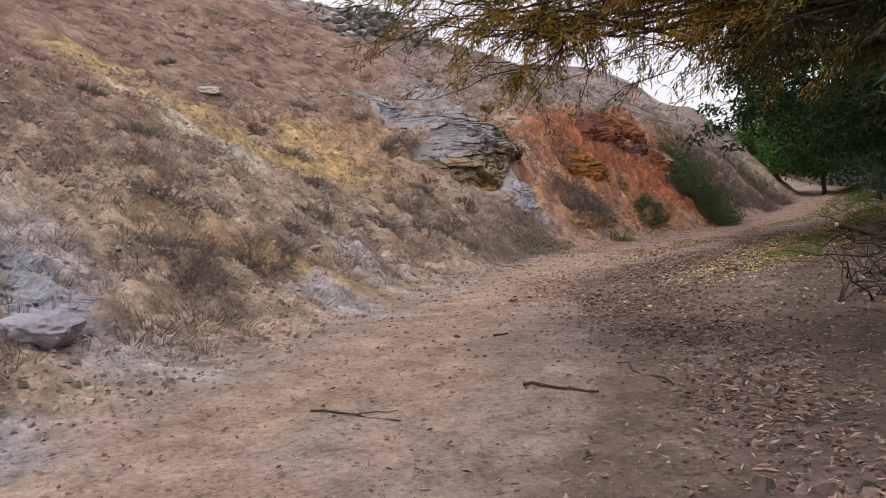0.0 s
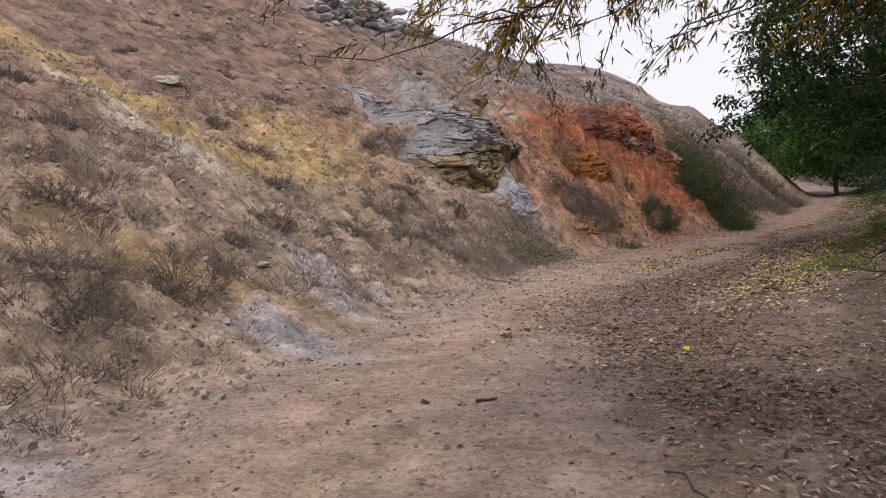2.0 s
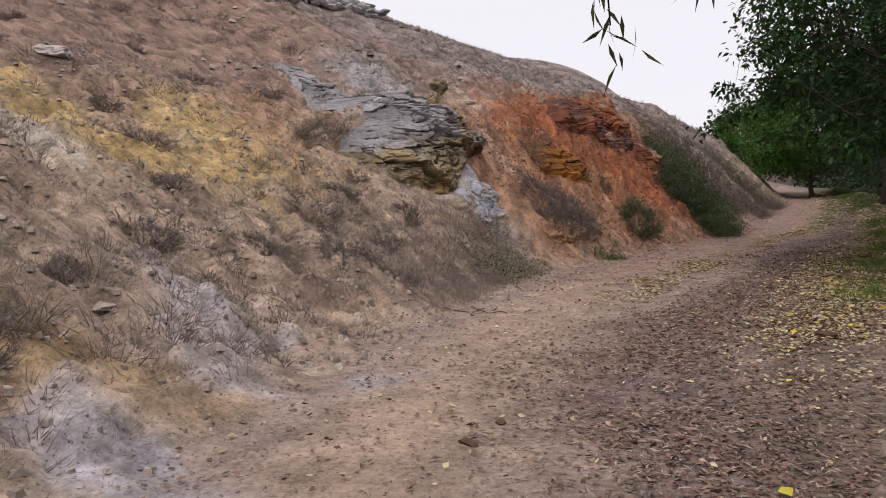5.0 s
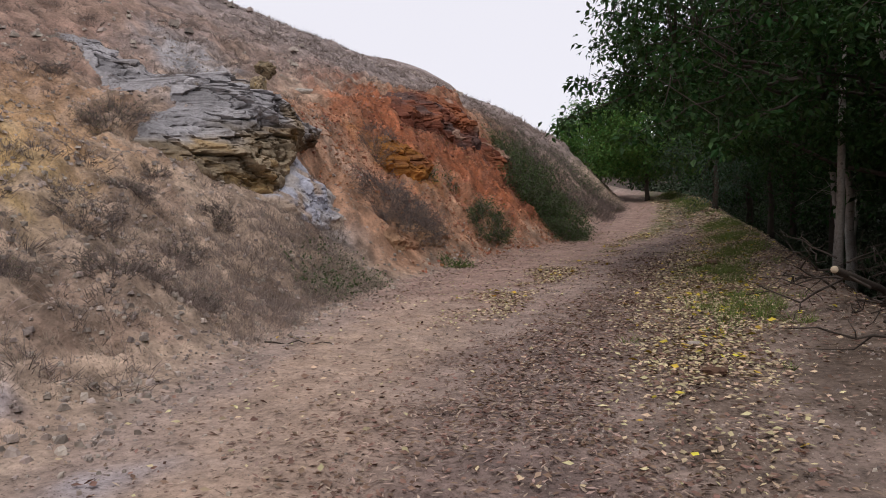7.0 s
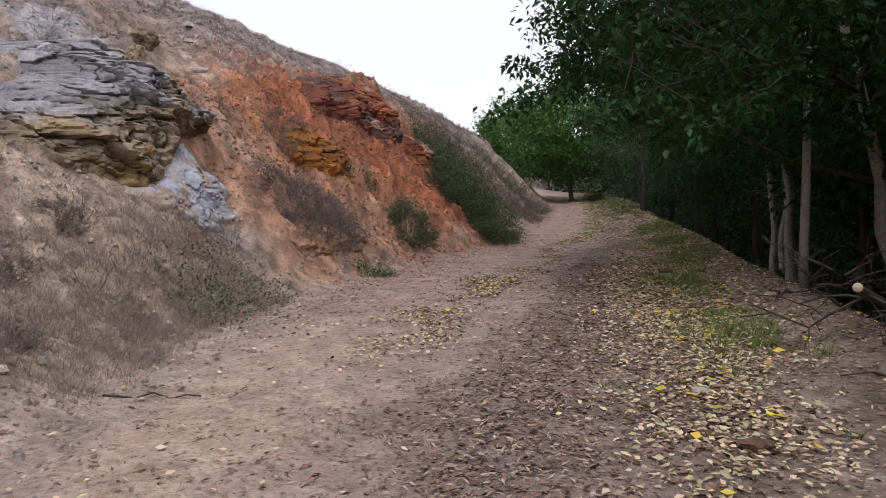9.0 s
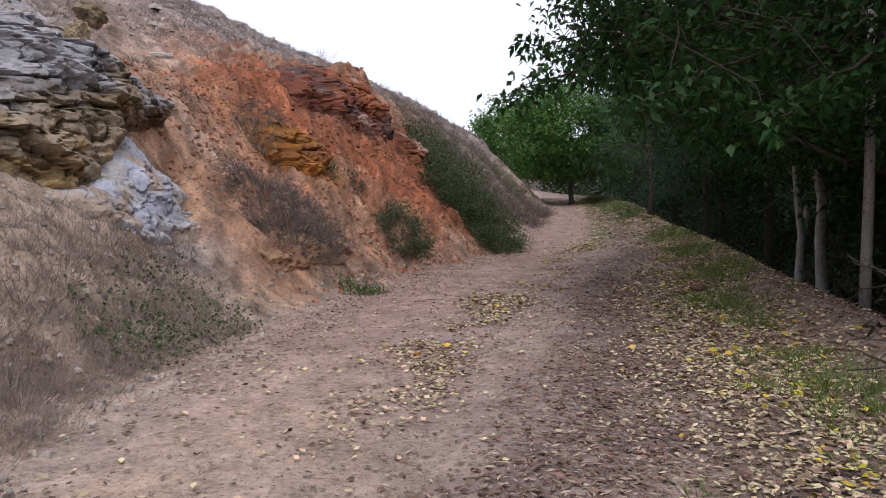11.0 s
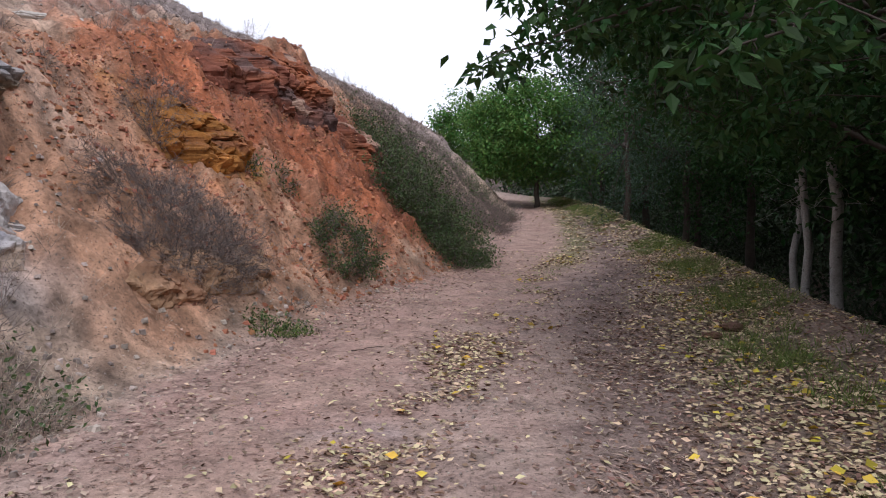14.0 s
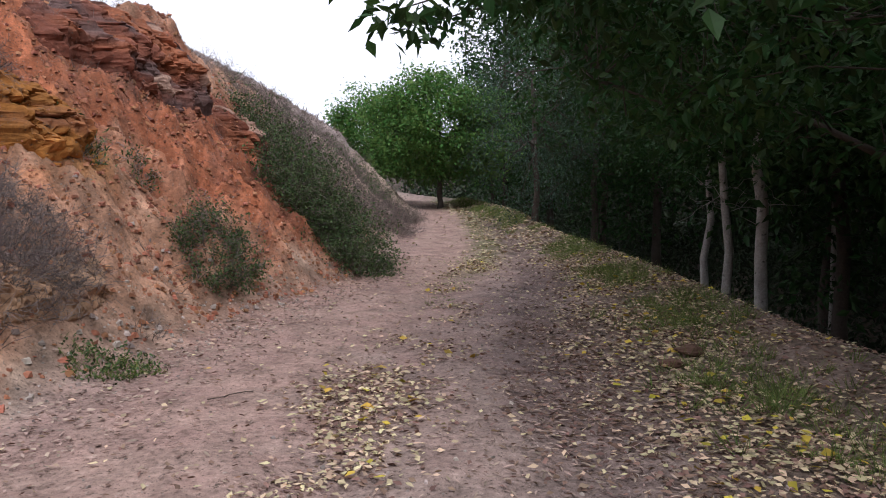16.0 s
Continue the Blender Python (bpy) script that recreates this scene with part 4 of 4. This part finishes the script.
shrub("bramble_bush", -5.3, 31.9, (1.6, 2.2, 1.0), 240, DARK_TWIG, 5, "dense dark green bramble bush on the cutting", (0.069, 0.04, 9500), BRAMBLE, 0.8)
shrub("bramble_bush", -6.7, 32.9, (1.6, 2.6, 1.1), 240, DARK_TWIG, 25, "dense dark green bramble bush on the cutting", (0.069, 0.04, 8550), BRAMBLE, 0.8)
shrub("bramble_bush", -4.85, 30.9, (1.5, 1.5, 0.75), 200, DARK_TWIG, 6, "low green bramble at the foot of the cutting", (0.057, 0.035, 6840), BRAMBLE, 0.7)
shrub("green_bush", -6.2, 26.9, (0.9, 1.2, 0.5), 200, DARK_TWIG, 7, "green leafy bush on the rusty bank", (0.05, 0.03, 4200), BRAMBLE, 0.7)
shrub("dry_bush", -5.3, 35.6, (1.7, 3.6, 0.95), 520, DARK_TWIG, 8, "grey-brown dry brush on the bank", (0.04, 0.02, 900), BRAMBLE, 0.7)
shrub("dry_bush", -4.6, 39.6, (1.4, 3.4, 0.8), 420, DARK_TWIG, 9, "grey-brown dry brush on the bank", None, None, 0.7)
shrub("dry_bush", -6.6, 38.4, (2.6, 4.4, 0.9), 560, DARK_TWIG, 10, "grey-brown dry brush on the bank", (0.05, 0.03, 1500), BRAMBLE, 0.7)
shrub("bramble_bush", -7.0, 19.3, (1.5, 1.6, 0.32), 300, STRAW, 11, "low bramble mixed with dry grass at the foot of the slope", (0.06, 0.04, 650), BRAMBLE, 0.6)
shrub("bramble_bush", -6.9, 18.0, (1.1, 1.4, 0.3), 260, STRAW, 12, "low bramble mixed with dry grass at the foot of the slope", (0.06, 0.04, 650), BRAMBLE, 0.6)
shrub("dry_bush", -7.3, 35.6, (2.2, 3.0, 0.8), 460, DARK_TWIG, 26, "grey-brown dry brush on the bank", (0.05, 0.03, 900), BRAMBLE, 0.7)
shrub("dry_bush", -4.5, 44.5, (1.4, 4.0, 0.8), 420, DARK_TWIG, 27, "grey-brown dry brush on the bank", (0.05, 0.03, 700), BRAMBLE, 0.7)
shrub("green_bush", -6.0, 43.5, (2.2, 4.0, 1.0), 300, DARK_TWIG, 28, "dull green scrub on the bank", (0.06, 0.035, 4000), BRAMBLE, 0.7)
shrub("weed", -7.75, 26.35, (0.4, 0.5, 0.28), 50, TWIG, 13, "green weed on the rusty bank", (0.09, 0.025, 220), BRAMBLE)
shrub("weed", -7.4, 27.25, (0.4, 0.5, 0.25), 50, TWIG, 14, "green weed on the rusty bank", (0.09, 0.025, 200), BRAMBLE)
shrub("weed", -6.05, 23.25, (0.9, 0.6, 0.16), 110, GRASS, 15, "patch of low green weeds beside the track", (0.05, 0.025, 700), BRAMBLE)
shrub("weed", -8.5, 8.0, (0.3, 0.3, 0.75), 26, STRAW, 16, "tall dry weed stalk on the slope", flat=1.6)
shrub("weed", -7.75, 20.5, (0.3, 0.3, 0.7), 16, TWIG, 17, "dead upright weed beside pale rock", (0.03, 0.012, 120), TWIG, 1.6)
shrub("weed", -4.0, 2.7, (0.5, 0.5, 0.3), 60, TWIG, 18, "small green weed at the foot of the slope", (0.05, 0.02, 300), BRAMBLE)
for i, (x, y) in enumerate(((-9.6, 31.5), (-9.4, 33.0), (-8.9, 35.2), (-9.2, 30.2), (-9.0, 37.0))):
    tagged(shrub("weed", x, y, (0.3, 0.3, 0.7), 14, TWIG, 700 + i, "thin dry weed standing on the ridge", flat=1.8), group="weeds on the ridge")
rng = np.random.default_rng(12)
for i, (x, y) in enumerate(((-7.6, 12.6), (-8.6, 14.8), (-9.3, 12.4), (-8.2, 17.2), (-8.9, 16.0), (-13.2, 18.9), (-14.5, 17.5), (-12.4, 13.6), (-6.2, 6.4), (-7.7, 7.2), (-6.9, 9.1),
                            (-10.9, 9.1), (-12.9, 9.4), (-16.5, 17.5), (-18.5, 15.5), (-21.8, 18.9), (-8.0, 11.0), (-7.2, 13.8), (-7.7, 15.6), (-6.6, 14.4), (-5.6, 6.2), (-6.1, 7.8), (-11.8, 21.0), (-10.8, 13.2), (-9.5, 17.3))):
    s = rng.uniform(0.5, 1.0)
    tagged(shrub("scrub_bush", x, y, (0.75 * s, 0.9 * s, 0.38 * s), 150, DARK_TWIG, 500 + i, "small dry grey-brown scrub bush on the slope", (0.025, 0.01, 160), BRAMBLE, 0.55), group="scrub bushes")

# ---------------------------------------------------------------- what nobody could count
rng = np.random.default_rng(21)


def scatter(n, x0, x1, y0, y1, keep):
    """Chance places in a rectangle, thinned by keep(x, y) in 0..1."""
    x, y = rng.uniform(x0, x1, n), rng.uniform(y0, y1, n)
    ok = rng.uniform(0, 1, n) < keep(x, y)
    return x[ok], y[ok]


def hillside(x, y):
    d = along(y, FOOT) - x
    patch = sstep(-0.35, 0.35, fbm(x * 0.5, y * 0.5, 61, 3))
    bare = near_line(x, y, -8.6, 25, -6.2, 30.5, 1.9) + near_line(x, y, -13, 15.6, -10.3, 13, 1.0) * 0.7 + near_line(x, y, -13.5, 23.6, -8.6, 20.4, 1.0) + near_line(x, y, -16, 11.4, -10, 11.3, 0.6) * 0.6
    return sstep(0.3, 1.0, d) * (0.15 + 0.85 * patch) * np.clip(1 - bare, 0.03, 1)


def tufts(name, x, y, per, tall, wide, mat, label, category, thick=0.003, up=0.6, lean=1.0):
    """Low tufts of stems at many places, one mesh."""
    k = len(x)
    size = rng.uniform(0.5, 1.3, k)
    i = np.repeat(np.arange(k), per)
    r, a = wide * size[i] * np.sqrt(rng.uniform(0, 1, len(i))), rng.uniform(0, 2 * math.pi, len(i))
    px, py = x[i] + r * np.cos(a), y[i] + r * np.sin(a)
    at = np.stack([px, py, ground_z(px, py) - 0.01], 1)
    way = np.stack([np.cos(a) * r / wide * lean, np.sin(a) * r / wide * lean, np.full(len(i), up)], 1) + rng.normal(0, 0.35, (len(i), 3))
    ln = tall * size[i] * rng.uniform(0.5, 1.2, len(i))
    return tagged(part(name, blades(name, at, way, ln, thick), mat), label, category, kind="stuff")


x, y = scatter(9000, -30, -3, -2, 48, hillside)
tufts("scrub_tufts", x, y, 26, 0.20, 0.2, TWIG, "dry grey-brown heath tufts all over the hillside", "scrub", 0.0045)
x, y = scatter(2600, -28, -4, 2, 46, hillside)
tufts("scrub_tufts", x, y, 55, 0.24, 0.26, DARK_TWIG, "dark dry cushions of heath on the hillside", "scrub", 0.005, 0.5)
x, y = scatter(3600, -12, -2.6, 0, 26, lambda x, y: hillside(x, y) * 0.9)
tufts("dry_grass", x, y, 26, 0.14, 0.14, STRAW, "dry straw-coloured grass on the lower slope", "grass", 0.0025, 0.8)
x, y = scatter(2600, -10, -5.5, 14.0, 20.0, lambda x, y: sstep(0.1, 0.5, along(y, FOOT) - x) * (1 - sstep(1.6, 2.4, along(y, FOOT) - x)))
tufts("dry_grass", x, y, 18, 0.24, 0.16, TWIG, "tall dry grey-brown grass below the outcrop", "grass", 0.0022, 1.0)
x, y = scatter(9000, -60, -8, 46, 130, lambda x, y: sstep(0.5, 2, along(y, FOOT) - x))
tufts("scrub_tufts", x, y, 7, 0.3, 0.6, TWIG, "dry heath on the far hillside", "scrub", 0.03)


def verge(x, y):
    return np.exp(-((x - along(y, GREEN)) / 0.5) ** 2) * sstep(14, 21, y) * sstep(-0.3, 0.15, fbm(x * 0.6, y * 0.6, 65, 3))


x, y = scatter(20000, -4, 3, 9, 60, verge)
tufts("verge_grass", x, y, 20, 0.2, 0.1, GRASS, "short green grass along the verge", "grass", 0.0045, 0.9)
x, y = scatter(2600, -6, 2, 27, 62, lambda x, y: np.exp(-((x - along(y, MID)) / 0.4) ** 2) * 0.8)
tufts("verge_grass", x, y, 16, 0.08, 0.12, GRASS, "green grass on the crown of the far track", "grass", 0.004, 0.9)


def lie(name, x, y, length, width, mat, label, lift=0.008, tilt=0.35):
    """Leaves that lie on the ground, one mesh."""
    k = len(x)
    a = rng.uniform(0, 2 * math.pi, k)
    way = np.stack([np.cos(a), np.sin(a), rng.normal(0, 0.18, k)], 1)
    face = np.concatenate([rng.normal(0, tilt, (k, 2)), np.ones((k, 1))], 1)
    s = rng.uniform(0.5, 1.25, k)
    at = np.stack([x, y, ground_z(x, y) + lift + rng.uniform(0, 0.02, k)], 1)
    return tagged(part(name, leaves(name, at, way, face, length * s, width * s, -0.2, 0.1, True), mat), label, "leaf litter", kind="stuff")


def on_track(x, y):
    return (1 - sstep(0.2, 1.1, x - along(y, VERGE))) * (1 - sstep(-0.2, 0.6, along(y, FOOT) - x))


def litter_strip(x, y):
    """Narrow willow leaves and chaff in the strip between the wheel tracks and along the low side."""
    patch = sstep(-0.45, 0.25, fbm(x * 0.9, y * 0.9, 67, 3))
    w = np.exp(-np.abs((x - along(y, STRIP)) / along(y, STRIP_W)) ** 2.5)
    return np.clip(0.05 + w * (0.25 + 0.75 * patch) + (0.05 + 0.2 * sstep(13, 17, y)) * sstep(-2.5, -0.5, x - along(y, VERGE)), 0, 1) * on_track(x, y)


def litter_pale(x, y):
    """Broad pale leaves along the verge, and a line of them down the middle."""
    patch = sstep(-0.45, 0.2, fbm(x * 0.9, y * 0.9, 69, 3))
    w = np.exp(-np.abs((x - along(y, PALE)) / along(y, PALE_W)) ** 2.5) * sstep(10.5, 14.5, y)
    mid = np.exp(-((x + 0.3 * fbm(x, y, 70, 2) - along(y, MID)) / 0.42) ** 2) * sstep(15, 19, y) * 0.9
    return np.clip(w * (0.3 + 0.7 * patch) + mid * patch + 0.02, 0, 1) * on_track(x, y)


x, y = scatter(120000, -6, 4, 1, 26, litter_strip)
lie("leaf_litter", x, y, 0.075, 0.016, LITTER, "pale narrow leaf litter strewn over the track", 0.006, 0.5)
x, y = scatter(110000, -6, 4, 1, 26, litter_strip)
lie("leaf_litter", x, y, 0.06, 0.03, BROWN_LITTER, "brown curled leaf litter strewn over the track", 0.004, 0.5)
x, y = scatter(30000, -6, 4, 26, 60, litter_strip)
lie("leaf_litter", x, y, 0.09, 0.035, LITTER, "leaf litter strewn over the far track")
x, y = scatter(150000, -6, 3, 8, 34, litter_pale)
lie("leaf_litter", x, y, 0.066, 0.036, PALE_LITTER, "pale yellow-brown fallen leaves along the verge", 0.012, 0.45)
x, y = scatter(70000, -6, 3, 8, 34, litter_pale)
lie("leaf_litter", x, y, 0.07, 0.04, BROWN_LITTER, "brown fallen leaves along the verge", 0.008, 0.45)
x, y = scatter(4500, -6, 3, 9, 34, lambda x, y: litter_pale(x, y) ** 1.3)
lie("leaf_litter", x, y, 0.095, 0.07, YELLOW_LITTER, "bright yellow fallen leaves along the verge", 0.02, 0.45)
x, y = scatter(26000, -6, 3, 34, 60, litter_pale)
lie("leaf_litter", x, y, 0.12, 0.08, PALE_LITTER, "pale fallen leaves on the far track", 0.015)
x, y = scatter(14000, -7, -3.4, 17, 34, lambda x, y: np.exp(-((along(y, FOOT) - x + 0.3) / 0.5) ** 2))
lie("leaf_litter", x, y, 0.06, 0.03, LITTER, "brown leaves drifted along the foot of the bank")


def pebbles(name, x, y, size, mat, label):
    """Small angular stones, one mesh of irregular eight-cornered lumps."""
    k = len(x)
    s = size * (0.25 + 0.75 * rng.uniform(0, 1, k) ** 3)
    box = np.array([(i, j, h) for h in (0, 1) for i, j in ((-1, -1), (1, -1), (1, 1), (-1, 1))], float)
    v = box[None] * (0.5, 0.5, 0.6) * s[:, None, None] * rng.uniform(0.55, 1.3, (k, 8, 3))
    v[:, 4:, :2] *= 0.7
    a = rng.uniform(0, 2 * math.pi, k)
    c, sn = np.cos(a)[:, None], np.sin(a)[:, None]
    q = np.stack([v[..., 0] * c - v[..., 1] * sn, v[..., 0] * sn + v[..., 1] * c, v[..., 2]], -1)
    q += np.stack([x, y, ground_z(x, y) - 0.1 * s], 1)[:, None]
    f = np.array([(4, 5, 6, 7), (0, 1, 5, 4), (1, 2, 6, 5), (2, 3, 7, 6), (3, 0, 4, 7)])[None] + np.arange(k)[:, None, None] * 8
    return tagged(part(name, mesh_of(name, q.reshape(-1, 3), f.reshape(-1, 4)), mat), label, "stones", kind="stuff")


lane = lambda x, y: sstep(-3.0, -2.2, along(y, FOOT) - x) * (1 - sstep(-0.7, -0.2, along(y, FOOT) - x))
on_road = lambda x, y: (1 - 0.75 * lane(x, y)) * (along(y, FOOT) - x < 0.3) * (x < along(y, VERGE) + 0.5) * (0.25 + 0.75 * sstep(-0.2, 0.4, fbm(x * 0.7, y * 0.7, 63, 3)))
x, y = scatter(26000, -7, 3.5, 0, 30, on_road)
pebbles("pebbles", x, y, 0.035, STONE, "small stones and grit on the track")
x, y = scatter(42000, -16, -2.4, 0, 36, lambda x, y: sstep(-0.3, 0.3, along(y, FOOT) - x) * (1 - near_line(x, y, -9, 25.5, -6, 30.5, 3.2)) * (0.3 + 0.7 * sstep(-0.3, 0.3, fbm(x * 0.6, y * 0.6, 64, 3))))
pebbles("pebbles", x, y, 0.085, STONE, "loose stones on the slope")
x, y = scatter(18000, -10.5, -4.4, 22.0, 36, lambda x, y: (along(y, FOOT) - x > 0.2) * np.clip(1.3 * near_line(x, y, -8.6, 25, -6, 31.5, 2.2), 0, 1))
pebbles("rubble", x, y, 0.085, RED_CRUMB, "rusty rubble on the cutting")
x, y = scatter(2600, -0.6, 3.2, 2.5, 11, lambda x, y: np.exp(-((x - 2.3 + 0.40 * (y - 2)) / 0.25) ** 2))
pebbles("pebbles", x, y, 0.11, HEAP_STONE, "heap of loose stones among the litter")


x, y = scatter(4200, -30, -8.5, 18, 62, lambda x, y: sstep(6, 9, along(y, FOOT) - x) * sstep(-0.1, 0.4, fbm(x * 0.4, y * 0.4, 66, 3)))
pebbles("ridge_stones", x, y, 0.32, STONE, "weathered stones strewn over the upper slope")


# ---------------------------------------------------------------- sticks, brush and stumps
def stick(x, y, length, turn, r, seed, label="dry brown stick lying on the track", fork=0):
    rng = np.random.default_rng(seed)
    a = radians(turn)
    e = (x + math.cos(a) * length, y + math.sin(a) * length)
    run = wander((x, y, gz(x, y) + r), (e[0], e[1], gz(*e) + r), r, r * 0.6, rng, 6, 0.12)
    runs = [run]
    if fork:
        p = run[3][0]
        q = (p[0] + math.cos(a + 0.6) * length * 0.4, p[1] + math.sin(a + 0.6) * length * 0.4)
        runs.append(wander(p, (q[0], q[1], gz(*q) + r), r * 0.7, r * 0.3, rng, 4, 0.12))
    return tagged(part("stick", tube(runs, 6), DARK_BARK), label, "stick")


stick(-1.75, 4.05, 0.75, 5, 0.009, 1, fork=1)
stick(-0.66, 5.25, 0.62, -2, 0.014, 2)
stick(-1.85, 6.95, 0.16, 25, 0.014, 3)
stick(-5.75, 14.5, 0.8, 12, 0.010, 4)
stick(-2.3, 13.45, 0.5, 22, 0.010, 5)
stick(0.4, 5.6, 0.8, 140, 0.009, 6)
stick(-0.2, 7.9, 0.7, 20, 0.010, 7)
stick(0.7, 6.6, 0.5, 60, 0.010, 8)
stick(-4.9, 22.4, 0.4, 40, 0.006, 9)
rng = np.random.default_rng(31)
brush = tagged(new("brush_pile"), "heap of dead grey branches at the edge of the wood", "brush pile")
brush.location = (1.1, 17.6, gz(1.1, 17.6))
B0 = np.array(brush.location)
for i in range(46):
    x, y = rng.uniform(0.5, 2.4), rng.uniform(15.2, 19.8)
    a, ln = rng.uniform(0, 2 * math.pi), rng.uniform(0.6, 1.7)
    p = np.array((x, y, gz(x, y) + rng.uniform(0, 0.45)))
    q = p + (math.cos(a) * ln, math.sin(a) * ln, rng.uniform(-0.15, 0.55))
    q[2] = max(q[2], gz(q[0], q[1]) + 0.02)
    r0 = rng.uniform(0.006, 0.022)
    run = wander(p - B0, q - B0, r0, r0 * 0.3, rng, 5, 0.2)
    runs = [run] + [wander(run[k][0], np.array(run[k][0]) + rng.normal(0, 0.28, 3) + (0, 0, 0.1), r0 * 0.5, 0.002, rng, 3, 0.2) for k in (2, 3, 4)]
    part("branch", tube(runs, 5), DARK_BARK, brush)
log = tagged(new("sawn_branch"), "sawn grey branch with a pale cut end in the brush", "branch")
log.location = (0.62, 16.9, gz(0.62, 16.9) + 0.25)
part("bark", tube([[((0, -0.12, 0.32), 0.05), ((0.3, 0.5, 0.2), 0.05), ((0.8, 1.2, 0.0), 0.045), ((1.4, 1.8, -0.5), 0.04)]], 10), DARK_BARK, log)
part("cut_end", tube([[((-0.004, -0.128, 0.321), 0.044), ((-0.001, -0.122, 0.3205), 0.047)]], 10), CUT_WOOD, log, "pale sawn end")
start = tagged(new("brush_pile"), "dead twiggy branches beside the track under the willow", "brush pile")
start.location = (1.7, 11.0, gz(1.7, 11.0))
S0 = np.array(start.location)
for i in range(60):
    x, y = rng.uniform(1.15, 2.6), rng.uniform(9.6, 12.8)
    p = np.array((x, y, gz(x, y)))
    q = p + (rng.uniform(-0.5, 0.7), rng.uniform(-0.8, 0.8), rng.uniform(0.05, 0.95))
    part("branch", tube([wander(p - S0, q - S0, 0.015, 0.003, rng, 5, 0.25)], 5), DARK_BARK, start)
# bare twigs low on the trunks by the verge
for x, y in ((3.9, 32.0), (3.85, 33.7)):
    dead = tagged(new("dead_branch"), "bare dead branch on a grey trunk", "branch")
    z0 = gz(x, y)
    dead.location = (x, y, z0 + 2.9)
    for i in range(9):
        part("twig", tube([wander((0, 0, rng.uniform(-0.5, 0.6)), (rng.uniform(-1.3, 0.6), rng.uniform(-0.9, 0.2), rng.uniform(-0.6, 0.9)), 0.011, 0.003, rng, 5, 0.2)], 5), BARK, dead)
# a young trunk lower down, in the wood
for x, y, lx in ((1.9, 23.4, 0.1), (6.6, 28.5, -0.2), (7.0, 35, 0.1)):
    t = tagged(part("bare_trunk", tube([[((x, y, gz(x, y) - 0.2), 0.09), ((x + lx * 0.5, y, gz(x, y) + 2), 0.075), ((x + lx, y + 0.1, gz(x, y) + 5), 0.06)]], 10), BARK), "slim grey trunk in the wood below the track", "trunk")
